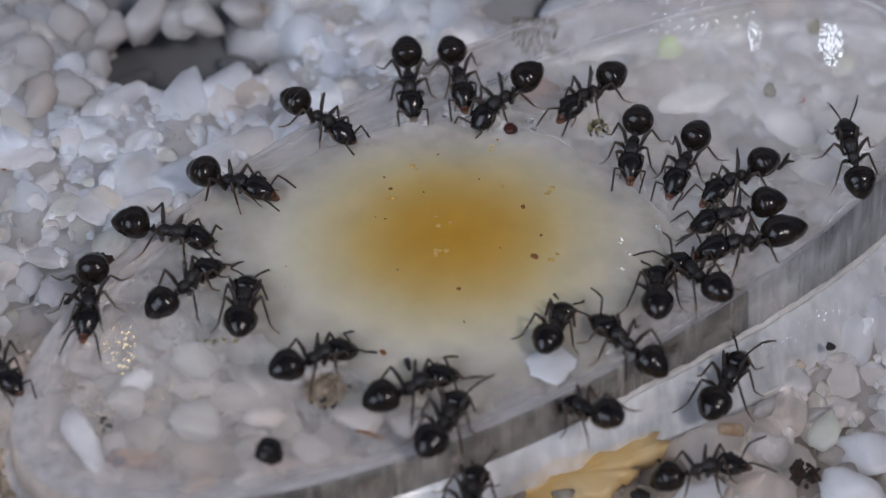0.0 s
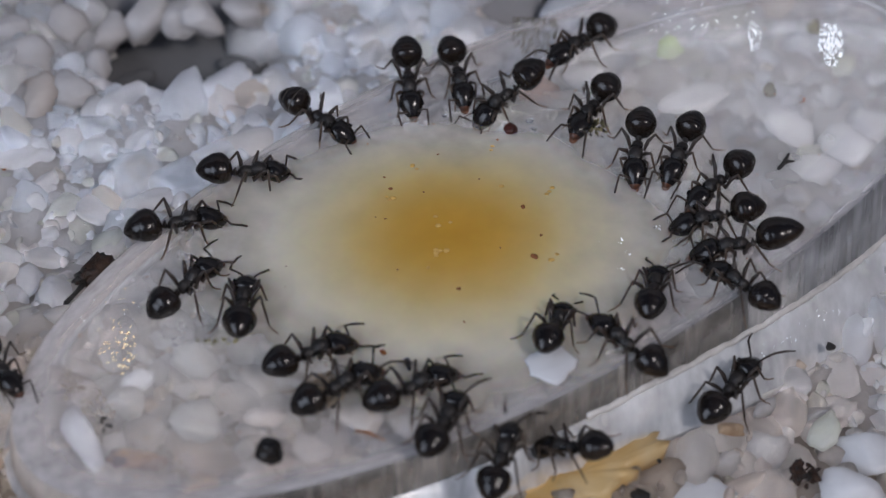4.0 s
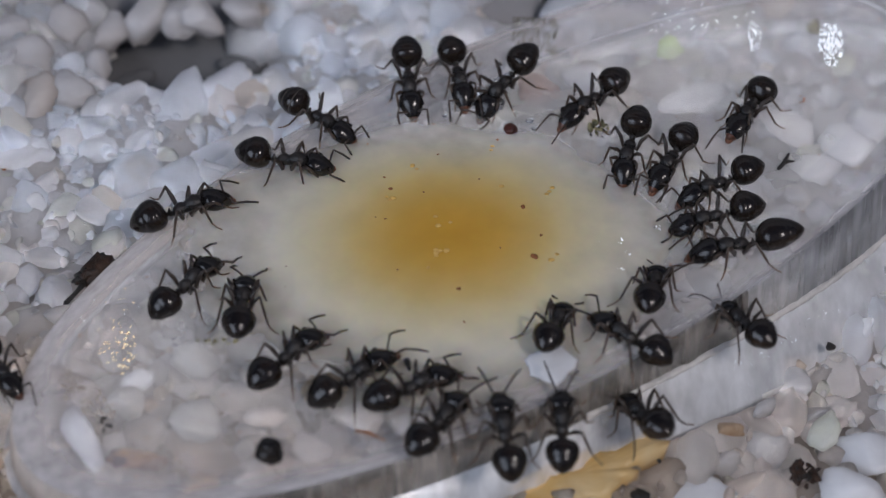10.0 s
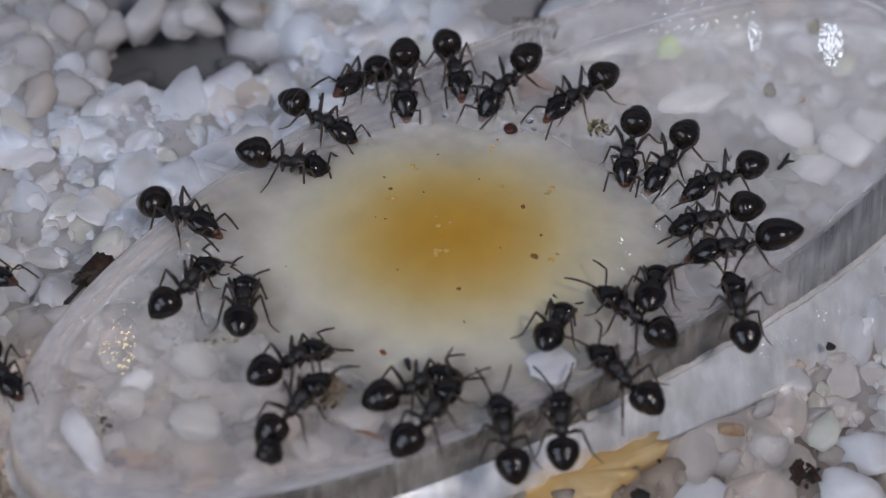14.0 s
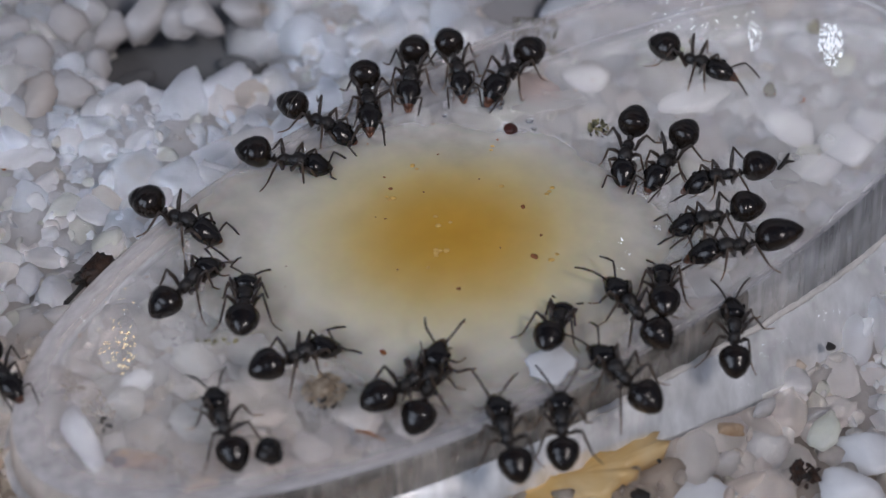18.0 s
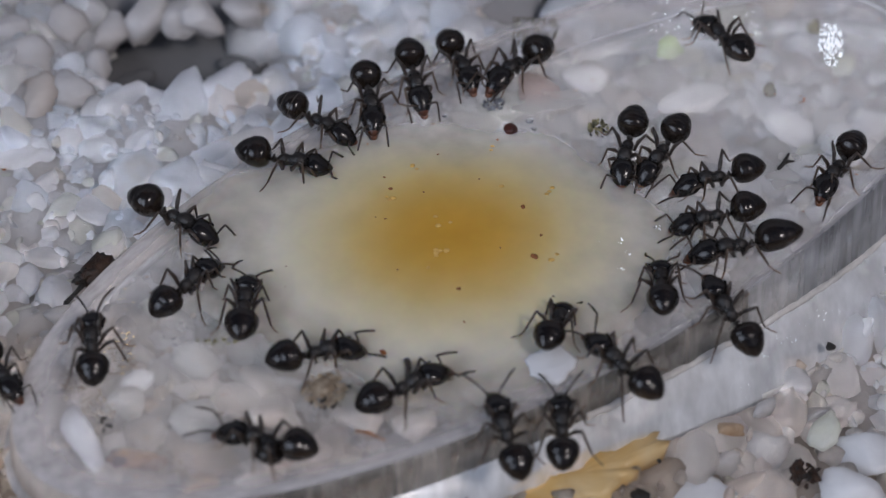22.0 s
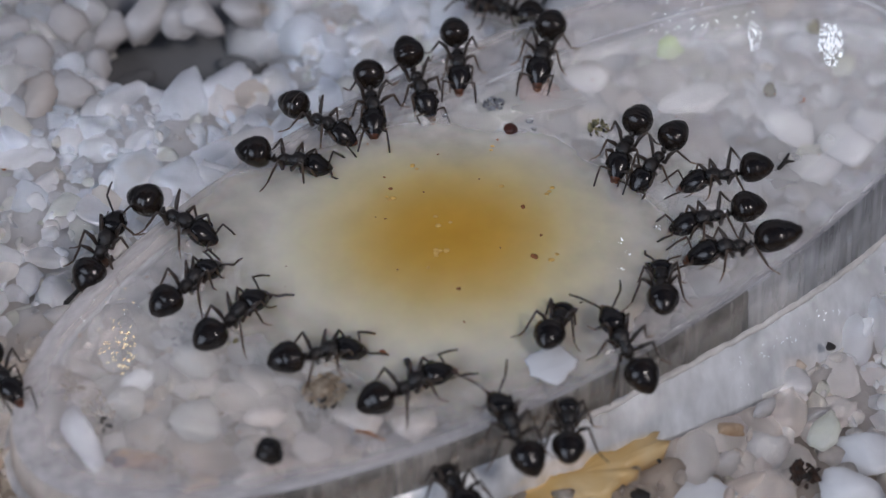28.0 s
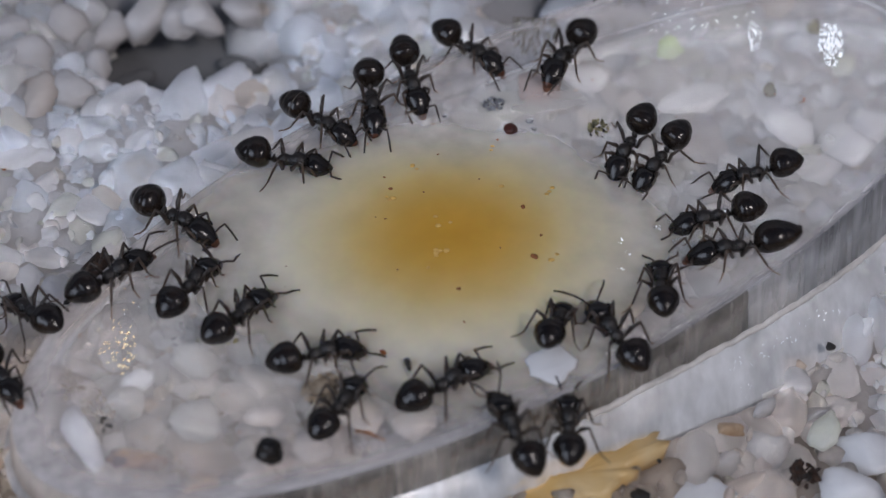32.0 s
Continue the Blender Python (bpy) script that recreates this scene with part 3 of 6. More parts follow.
    parts.append(part("edge_band", loft([(-3.4, 0.006, 0), (-3.38, 0.014, 0), (-0.12, 0.014, 0), (-0.1, 0.006, 0)]), BAND, root, "milky band along the plate's edge"))
    parts.append(part("lip", worn(loft([(-0.02, 0.02, 1), (0.04, 0.2, 1), (0.15, 0.25, 1), (0.29, 0.12, 1), (0.29, -0.02, 1)], 262, 350)), LIP, root, "pale raised bead at the foot of the wall"))
    parts.append(part("hem", loft([(2.44, -1.86, 1), (2.49, -1.855, 1), (2.54, -1.9, 1), (2.54, -2.2, 1), (2.44, -2.2, 1)], 280, 350), LIP, root, "pale rounded hem of the flange"))
    for p in parts:
        p.visible_shadow = False
    return root


lid()


# ---- the honey ----
def honey_height(share):
    """The height of the honey's surface at a share of the way out to its edge: a low dome with a thin rim."""
    return 0.012 + 0.5 * max(0.0, 1 - share ** 2) ** 1.6


def honey_share(x, y):
    return math.hypot((x - 0.16) / 12.2, (y - 0.04) / 9.5)


def honey():
    bm = bmesh.new()
    cx, cy = (0.16, 0.04)
    n, m = 120, 14

    def reach(a):
        oval = 1 / math.hypot(math.cos(a) / 12.2, math.sin(a) / 9.5)
        return oval + 0.22 * math.sin(7 * a + 1) + 0.15 * math.sin(13 * a) + 2.1 * math.exp(-((a - 4.85) / 0.75) ** 2) + 2.0 * math.exp(-((a - 3.15) / 0.55) ** 2)

    rings = []
    layer = bm.verts.layers.float.new("share")
    for j in range(1, m + 1):
        s = j / m
        rings.append([bm.verts.new((cx + reach(t) * s * math.cos(t), cy + reach(t) * s * math.sin(t), honey_height(s))) for t in [2 * math.pi * i / n for i in range(n)]])
    for j, ring in enumerate(rings):
        for v in ring:
            v[layer] = (j + 1) / m
    mid = bm.verts.new((cx, cy, 0.512))
    for i in range(n):
        bm.faces.new((mid, rings[0][i], rings[0][(i + 1) % n]))
    for a, b in zip(rings, rings[1:]):
        for i in range(n):
            bm.faces.new((a[i], b[i], b[(i + 1) % n], a[(i + 1) % n]))
    bmesh.ops.recalc_face_normals(bm, faces=bm.faces)
    tagged(part("honey_puddle", bm, HONEY), "puddle of amber honey thinning to pale cream on the plastic lid", "honey")


honey()


# ---- ants ----
HEAD = [(-0.69, 0.12, 0.115, 0.02), (-0.655, 0.36, 0.253, 0.02), (-0.55, 0.5, 0.368, 0.02), (-0.345, 0.57, 0.425, 0.02), (-0.09, 0.575, 0.437, 0.02),
        (0.17, 0.5, 0.405, 0.01), (0.42, 0.385, 0.34, 0), (0.62, 0.27, 0.26, -0.02), (0.75, 0.17, 0.18, -0.04), (0.82, 0.09, 0.1, -0.05)]
THORAX = [(0.8, 0.11, 0.1, 0.68), (0.73, 0.24, 0.2, 0.7), (0.58, 0.345, 0.3, 0.74), (0.4, 0.37, 0.33, 0.78), (0.22, 0.335, 0.31, 0.78), (0.06, 0.27, 0.26, 0.73),
          (-0.05, 0.25, 0.23, 0.67), (-0.18, 0.285, 0.27, 0.69), (-0.36, 0.28, 0.28, 0.68), (-0.52, 0.22, 0.21, 0.61), (-0.62, 0.1, 0.1, 0.55)]
PETIOLE = [(-0.58, 0.07, 0.07, 0.55), (-0.66, 0.11, 0.12, 0.58), (-0.72, 0.16, 0.24, 0.68), (-0.78, 0.13, 0.2, 0.66), (-0.84, 0.08, 0.09, 0.6), (-0.94, 0.07, 0.07, 0.6)]
GASTER_FORM = [(-0.88, 0.1, 0.1, 0.64), (-0.93, 0.34, 0.3, 0.7), (-1.03, 0.54, 0.47, 0.77), (-1.2, 0.68, 0.6, 0.83), (-1.42, 0.755, 0.67, 0.87), (-1.45, 0.735, 0.65, 0.87),
               (-1.5, 0.76, 0.67, 0.87), (-1.78, 0.72, 0.63, 0.86), (-1.95, 0.63, 0.55, 0.84), (-1.98, 0.6, 0.52, 0.84), (-2.03, 0.59, 0.51, 0.83), (-2.22, 0.475, 0.42, 0.8),
               (-2.25, 0.45, 0.395, 0.79), (-2.38, 0.31, 0.28, 0.77), (-2.47, 0.18, 0.165, 0.75), (-2.53, 0.05, 0.05, 0.73)]
NECK = Vector((0.74, 0, 0.72))
HIPS = [(0.52, 0.24, 0.52), (0.1, 0.2, 0.5), (-0.3, 0.2, 0.48)]
FEET = [(1.55, 0.92), (0.32, 1.58), (-1.62, 1.5)]
CLOSE_FEET = [(1.8, 0.58), (0.8, 1.15), (-1.35, 1.58)]
BODY_MESHES = {}


def ant(index, feeding, scale, label, banded=False):
    """One worker ant in parts; x is forward, the feet stand at z = 0. Returns its root, its legs and its antennae."""
    rng = Dice(100 + index)
    root = tagged(new("ant"), label, "ant", "ants round the honey")

    def common(name, make, mat, at=None, parent=root, tag=""):
        key = (name, mat.name)
        if key not in BODY_MESHES:
            BODY_MESHES[key] = part(name, make(), mat, parent, at=at)
            if tag:
                BODY_MESHES[key]["label"] = tag
            return BODY_MESHES[key]
        o = new(name, BODY_MESHES[key].data)
        o.parent = parent
        if at is not None:
            o.location = Vector(at) * MM
        if tag:
            o["label"] = tag
        return o

    common("thorax", lambda: body_form(THORAX), DULL)
    common("petiole", lambda: body_form(PETIOLE, 12), DULL)
    gaster = common("gaster", lambda: body_form(GASTER_FORM, 24), GASTER, (-0.9, 0, 0.64))
    lift = rng.uniform(-6, 10)
    gaster.rotation_euler = (0, radians(lift), radians(rng.uniform(-5, 5)))
    if index == 28:
        gaster.scale = (1.28, 0.98, 0.95)
    if banded:
        for i, (x, w, h, z) in enumerate(((-1.455, 0.752, 0.665, 0.87), (-1.985, 0.618, 0.54, 0.84))):
            part("membrane", body_form([(x + 0.022, w, h, z), (x - 0.022, w, h, z)], 24), MEMBRANE, gaster, "pale stretched membrane between the plates", at=None).location = Vector((0.9, 0, -0.64)) * MM
    down = rng.uniform(21, 28) if feeding else rng.uniform(14, 26)
    turn = Euler((0, radians(down), radians(rng.uniform(-10, 10)))).to_matrix()
    centre = NECK + turn @ Vector((0.64, 0, 0))
    head = common("head", lambda: body_form(HEAD, 20), BLACK, None)
    head.location, head.rotation_euler = centre * MM, turn.to_euler()
    for s in (1, -1):
        eye = common("eye", lambda: ball((0, 0, 0), (0.15, 0.06, 0.12)), EYEM, None, head)
        eye.location = Vector((-0.07, s * 0.54, 0.15)) * MM
        jaw = common("mandible_%s" % ("l" if s > 0 else "r"), lambda: limb([(-0.06, 0.1 * s, 0), (0.08, 0.1 * s, -0.02), (0.2, 0.06 * s, -0.03), (0.28, 0.015 * s, -0.03)], [0.12, 0.11, 0.075, 0.03]), JAW, None, head, "red-brown mandible")
        jaw.name = "mandible"
        jaw.location = Vector((0.7, 0, -0.04)) * MM
    common("clypeus", lambda: body_form([(0.56, 0.29, 0.27, -0.02), (0.63, 0.272, 0.262, -0.022), (0.75, 0.178, 0.188, -0.04), (0.828, 0.096, 0.107, -0.05)], 20), CLYPEUS, None, head, "red-brown plate over the jaws")
    legs, feelers = [], []
    for s in (1, -1):
        for i, (hip, foot) in enumerate(zip(HIPS, FEET)):
            a = Vector((hip[0], hip[1] * s, hip[2]))
            if feeding:
                foot = CLOSE_FEET[i]
            f = Vector((foot[0] + rng.uniform(-0.3, 0.3), (foot[1] + rng.uniform(-0.3, 0.25)) * s, 0.03))
            flat = f - a
            knee = a + Vector((flat.x * 0.3 + 0.15, flat.y * 0.5, rng.uniform(0.6, 0.9)))
            if feeding and i == 0:
                knee = a + Vector((flat.x * 0.38, 0.42 * s, rng.uniform(0.35, 0.6)))
            if i == 2:
                knee = a + Vector((flat.x * 0.3, flat.y * 0.45, rng.uniform(0.7, 1.05)))
            heel = a + Vector((flat.x * 0.7, flat.y * 0.72, -a.z + 0.24))
            hub = a + Vector((0, 0.12 * s, -0.1))
            femur = part("leg", limb([a, hub, a.lerp(knee, 0.5) + Vector((0, 0, 0.06)), knee], [0.095, 0.08, 0.105, 0.056]), LEG, root, at=a)
            tibia = part("tibia", limb([knee + Vector((0, 0, 0.02)), knee.lerp(heel, 0.3), knee.lerp(heel, 0.75), heel], [0.05, 0.06, 0.054, 0.04]), SHIN, femur, at=a)
            mid = heel.lerp(f, 0.55) - Vector((0, 0, 0.06))
            tarsus = part("tarsus", limb([heel, mid, f, f + (f - heel).normalized() * 0.08], [0.042, 0.032, 0.03, 0.02], 6), TARSUS, femur, "thin brown foot", at=a)
            tibia.location = tarsus.location = (0, 0, 0)
            legs.append((femur, s, i))
        base = centre + turn @ Vector((0.36, 0.2 * s, 0.26))
        spread = rng.uniform(0.35, 0.65)
        if feeding:
            elbow = base + Vector((rng.uniform(0.0, 0.25), 0.45 * s * spread + 0.32 * s, rng.uniform(0.1, 0.3)))
            tip = elbow + Vector((rng.uniform(0.75, 1.0), rng.uniform(-0.2, 0.12) * s, 0))
            tip.z = rng.uniform(0.05, 0.3)
        else:
            elbow = base + Vector((0.55, 0.8 * s * spread, 0.3))
            tip = elbow + Vector((0.85, 0.35 * s * rng.uniform(0.2, 1.3), 0))
            tip.z = rng.uniform(0.1, 0.5)
        scape = part("antenna", limb([base, base.lerp(elbow, 0.5) + Vector((0, 0, 0.04)), elbow], [0.042, 0.05, 0.052]), LEG, root, at=base)
        whip = part("funiculus", limb([elbow, elbow.lerp(tip, 0.5) + Vector((0, 0, 0.06)), tip], [0.045, 0.054, 0.04], 7), LEG, scape, at=base)
        whip.location = (0, 0, 0)
        feelers.append((scape, s))
    root.scale = (scale, scale, scale)
    return root, legs, feelers


FEED = "glossy black worker ant feeding with its head in the honey"
WALKER = "glossy black worker ant walking about on the plastic lid"
ANTS = {}
ANTS[0] = (*ant(0, True, 1.1, FEED), False, 0, 1.1)
ANTS[1] = (*ant(1, True, 1.06, FEED), False, 1, 1.06)
ANTS[2] = (*ant(2, True, 0.98, "black worker ant with a swollen pale-banded abdomen feeding at the honey", True), False, 2, 0.98)
ANTS[3] = (*ant(3, True, 1, FEED), False, 3, 1)
ANTS[4] = (*ant(4, True, 0.96, FEED), False, 4, 0.96)
ANTS[5] = (*ant(5, True, 1.04, FEED), False, 5, 1.04)
ANTS[6] = (*ant(6, False, 1, WALKER), True, 6, 1)
ANTS[7] = (*ant(7, True, 0.98, FEED), False, 7, 0.98)
ANTS[8] = (*ant(8, True, 1, FEED), False, 8, 1)
ANTS[9] = (*ant(9, False, 1.04, WALKER), True, 9, 1.04)
ANTS[10] = (*ant(10, False, 1.08, WALKER), True, 10, 1.08)
ANTS[11] = (*ant(11, False, 1.02, WALKER), True, 11, 1.02)
ANTS[12] = (*ant(12, False, 1.06, WALKER), True, 12, 1.06)
ANTS[13] = (*ant(13, False, 1, WALKER), True, 13, 1)
ANTS[14] = (*ant(14, True, 1.04, FEED), False, 14, 1.04)
ANTS[15] = (*ant(15, True, 1.06, FEED), False, 15, 1.06)
ANTS[16] = (*ant(16, True, 1.06, FEED), False, 16, 1.06)
ANTS[17] = (*ant(17, False, 1.04, WALKER), True, 17, 1.04)
ANTS[18] = (*ant(18, True, 1.08, FEED), False, 18, 1.08)
ANTS[19] = (*ant(19, False, 1.08, WALKER), True, 19, 1.08)
ANTS[20] = (*ant(20, False, 0.96, WALKER), True, 20, 0.96)
ANTS[21] = (*ant(21, True, 0.94, "black worker ant standing on gravel beside the lid"), False, 21, 0.94)
ANTS[22] = (*ant(22, False, 1, WALKER), True, 22, 1)
ANTS[23] = (*ant(23, False, 1.02, WALKER), True, 23, 1.02)
ANTS[24] = (*ant(24, True, 1, FEED), False, 24, 1)
ANTS[25] = (*ant(25, True, 0.98, FEED), False, 25, 0.98)
ANTS[26] = (*ant(26, True, 1, FEED), False, 26, 1)
ANTS[27] = (*ant(27, True, 1.04, FEED), False, 27, 1.04)
ANTS[28] = (*ant(28, True, 1.1, "large dark brown-black worker ant feeding at the honey"), False, 28, 1.1)
ANTS[29] = (*ant(29, False, 1, WALKER), True, 29, 1)
ANTS[30] = (*ant(30, False, 0.98, "black worker ant walking over the white gravel"), True, 30, 0.98)
ANTS[31] = (*ant(31, False, 0.94, WALKER), True, 31, 0.94)
ANTS[32] = (*ant(32, False, 0.9, WALKER), True, 32, 0.9)


# ---- small things ----
def crumb(name, at, r, mat, seed, label, category="crumb", z=0.0, flat=0.8, stretch=1.0, turn=0.0, sub=2):
    """A small irregular grain of dirt that lies at a place in mm."""
    return stone(name, (at[0], at[1], z + r * flat * 0.55), (r * stretch, r, r * flat), mat, seed, turn, label, category, sub, 5)


def clump(name, at, reach, count, mat, seed, label, category="crumb", z=0.0, size=(0.08, 0.25), tall=0.5):
    """A heap of small bits stuck together, as one thing."""
    rng = Dice(seed)
    rng.seed_shift = seed
    kinds = [stone_verts(rng, 1, 2) for _ in range(8)]
    verts, faces, total = [], [], 0
    for i in range(count):
        v, f = kinds[rng.randrange(8)]
        a, d = rng.uniform(0, 6.3), math.sqrt(rng.random())
        r = rng.uniform(*size)
        c = np.array((at[0] + reach[0] * d * math.cos(a), at[1] + reach[1] * d * math.sin(a), z + r * 0.6 + tall * (1 - d) * rng.random()))
        verts.append(((v * np.array((r * rng.uniform(0.6, 1.7), r, r * rng.uniform(0.4, 0.9)))) @ np.array(Euler((rng.uniform(0, 6), rng.uniform(0, 6), rng.uniform(0, 6))).to_matrix()).T + c) * MM)
        faces.append(f + total)
        total += len(v)
    me = bpy.data.meshes.new(name)
    me.from_pydata(np.concatenate(verts).tolist(), [], np.concatenate(faces).tolist())
    me.polygons.foreach_set("use_smooth", [True] * len(me.polygons))
    me.materials.append(mat)
    return tagged(new(name, me), label, category, kind="stuff")


def stick(name, points, radii, mat, label, category="twig"):
    return tagged(part(name, limb(points, radii, 7), mat), label, category)


# specks in and on the honey; the height follows the puddle's low dome
for i, (at, r) in enumerate([((-2.44, 3.59), 0.1), ((-2.68, 1.56), 0.08), ((3.72, 2.35), 0.13), ((4.19, -0.96), 0.2), ((0.70, -3.00), 0.12), ((0.98, -5.05), 0.13),
                             ((1.70, 4.28), 0.06), ((4.53, 0.48), 0.09), ((-2.76, 4.43), 0.07), ((-0.24, 6.08), 0.08), ((-2.10, -1.80), 0.06), ((2.64, -0.41), 0.05),
                             ((-0.90, 3.33), 0.06), ((-3.13, 1.64), 0.05)]):
    crumb("speck", at, r, CRUMB, 40 + i, "tiny dark brown speck floating in the honey", "speck", honey_height(honey_share(*at)) - 0.3 * r, 0.7, 1.25, i * 40)
for i, (at, r) in enumerate([((-7.20, -1.43), 0.08), ((-7.22, -2.71), 0.08), ((-2.70, -6.82), 0.17), ((2.60, 7.20), 0.08), ((-6.68, -3.90), 0.06), ((-4.18, -7.17), 0.07)]):
    crumb("speck", at, r, CRUMB, 70 + i, "small brown speck at the edge of the honey", "speck", honey_height(honey_share(*at)) - 0.02, 0.7, 1.2, i * 70)
crumb("orange_crumb", (-3.53, 6.85), 0.2, RUST, 81, "orange-brown food crumb on the plastic lid", flat=0.5)
crumb("orange_crumb", (-3.85, 6.62), 0.12, RUST, 82, "small orange food crumb beside a feeding ant", flat=0.6)
crumb("red_crumb", (3.17, 7.90), 0.38, REDCRUMB, 83, "shiny dark red-brown crumb on the plastic lid", stretch=1.1)
for i, (at, r) in enumerate([((7.14, 0.30), 0.16), ((6.83, 0.15), 0.1), ((9.87, 1.34), 0.17), ((9.60, 1.08), 0.1), ((8.64, -0.52), 0.14), ((4.11, 8.18), 0.2), ((4.32, 7.63), 0.14),
                             ((0.08, 8.53), 0.12)]):
    bm = ball((at[0], at[1], 0), (r, r, r * 0.6), 14, 8)
    bm.verts.ensure_lookup_table()
    lift = 0.45 if outside_lid(*at) < -4 and abs(at[0]) < 6 else 0.05
    bmesh.ops.translate(bm, verts=bm.verts, vec=(0, 0, lift))
    tagged(part("droplet", bm, DROP), "tiny clear droplet of syrup on the lid", "droplet", "droplets")
clump("mould_lump", (2.46, 9.75), (0.5, 0.45), 34, MOULDG, 90, "grey lump speckled with black mould on the lid", "mould", size=(0.07, 0.18), tall=0.35)
clump("mould_patch", (7.42, 8.10), (0.5, 0.5), 34, MOULD, 91, "olive and black mould crumbs on the lid", "mould", size=(0.06, 0.19), tall=0.35)
clump("dark_bits", (7.31, 7.79), (0.4, 0.3), 9, DARK, 103, "black bits beside a patch of mould", size=(0.06, 0.14), tall=0.2)
crumb("soil_lump", (-5.37, -8.91), 0.6, TAN, 122, "pale tan lump of soil at the honey's edge", flat=0.75, stretch=1.1, turn=30, sub=3)
clump("soil_crumb", (-5.29, -9.02), (1.0, 1.05), 300, TAN, 92, "tan soil crumb with dark specks at the honey's edge", size=(0.04, 0.11), tall=0.42)
clump("dark_bits", (-5.20, -9.81), (0.7, 0.3), 12, DARK, 93, "black bits of dirt by a soil crumb", size=(0.07, 0.15), tall=0.1)
clump("dark_bits", (-4.15, -9.02), (0.3, 0.35), 7, DARK, 94, "black bits of dirt on the lid", size=(0.05, 0.12), tall=0.05)
clump("mould_strand", (-10.26, -5.93), (0.9, 0.28), 16, MOULD, 95, "thin olive mould strand on the lid", "mould", size=(0.04, 0.13), tall=0.05)
clump("dark_bits", (-14.97, -11.05), (0.28, 0.5), 9, DARK, 96, "black bits of dirt on the lid", size=(0.05, 0.14), tall=0.05)
crumb("black_crumb", (-1.63, -7.70), 0.38, DARK, 97, "matt black angular crumb at the honey's edge", sub=2, stretch=0.9, flat=1.3)
AT = (-7.63, -13.11)
bm = ball((AT[0], AT[1], 0.55), (0.64, 0.6, 0.6), 20, 14)
for v in bm.verts:
    v.co += (v.co - Vector((AT[0], AT[1], 0.55))) * (0.3 * noise.noise(v.co * 2.1) + 0.14 * noise.noise(v.co * 5))
tagged(part("black_pellet", bm, BLACK), "round glossy black pellet on the lid", "pellet")
crumb("black_crumb", (16.57, 1.34), 0.22, DARK, 99, "small black chip at the lid's edge", flat=0.5, stretch=1.3)
crumb("black_crumb", (16.12, 5.96), 0.08, DARK, 100, "tiny black bit on the lid")
A0 = (15.79, 5.23)
bm = limb([(A0[0], A0[1], 0.1), (A0[0] + 0.3, A0[1] + 0.38, 0.14), (A0[0] + 0.55, A0[1] + 0.95, 0.2)], [0.09, 0.12, 0.05])
limb([(A0[0] + 0.28, A0[1] + 0.36, 0.14), (A0[0] + 0.5, A0[1] + 0.45, 0.18), (A0[0] + 0.78, A0[1] + 0.42, 0.2)], [0.1, 0.08, 0.04], bm=bm)
tagged(part("sprig", bm, DARK), "tiny black forked sprig on the lid", "twig")
A0 = (-3.91, -11.46)
stick("twig", [(A0[0], A0[1], 0.08), (A0[0] + 0.6, A0[1] - 0.15, 0.1), (A0[0] + 1.35, A0[1] - 0.6, 0.08)], [0.05, 0.07, 0.03], CRUMB, "thin red-brown fibre on the lid")
clump("dark_bits", (15.66, 10.38), (0.3, 0.2), 5, DARK, 101, "black bits of dirt on the lid", size=(0.03, 0.07), tall=0.05)
clump("dark_bits", (17.14, 10.11), (0.2, 0.35), 6, CRUMB, 102, "brown bits of dirt on the lid", size=(0.03, 0.08), tall=0.05)


def dry_husk():
    """A dry brown insect husk with a dark stalk, on the gravel beside the lid."""
    x, y = (-16.05, -0.3)
    root = tagged(new("dry_husk"), "dry brown seed husk with a dark stalk beside the lid", "husk")
    bm = body_form([(-1.1, 0.1, 0.1, 0), (-0.8, 0.4, 0.35, 0), (-0.55, 0.5, 0.45, 0.03), (-0.3, 0.52, 0.5, 0.05), (0, 0.6, 0.5, 0.06), (0.3, 0.58, 0.5, 0.08), (0.55, 0.55, 0.46, 0.06), (0.8, 0.42, 0.4, 0.05), (1.05, 0.15, 0.12, 0)], 20)
    for v in bm.verts:
        v.co *= 1 + 0.34 * noise.noise(v.co * 2.6) + 0.42 * noise.noise(v.co * 6)
    part("husk", bm, HUSK, root)
    part("stalk", limb([(-0.9, 0, 0), (-1.6, -0.15, 0.05), (-2.3, -0.1, -0.15), (-2.9, -0.4, -0.3)], [0.16, 0.1, 0.13, 0.05]), DARK, root, "dark brittle stalk")
    for a, turn in ((-0.8, 100), (-0.6, 70), (-0.9, 140), (0.7, 80)):
        u = Vector((math.cos(radians(turn)) * 0.5, math.sin(radians(turn)) * 0.6, 0.1))
        part("bristle", limb([(a, 0, 0.1), Vector((a, 0, 0.25)) + u * 0.6, Vector((a, 0, 0.0)) + u * 1.0], [0.16, 0.15, 0.08]), DARK, root, "dark curled bristle")
    root.matrix_world = pose(x * MM, y * MM, -1.2 * MM, 0, 0, 52)


dry_husk()

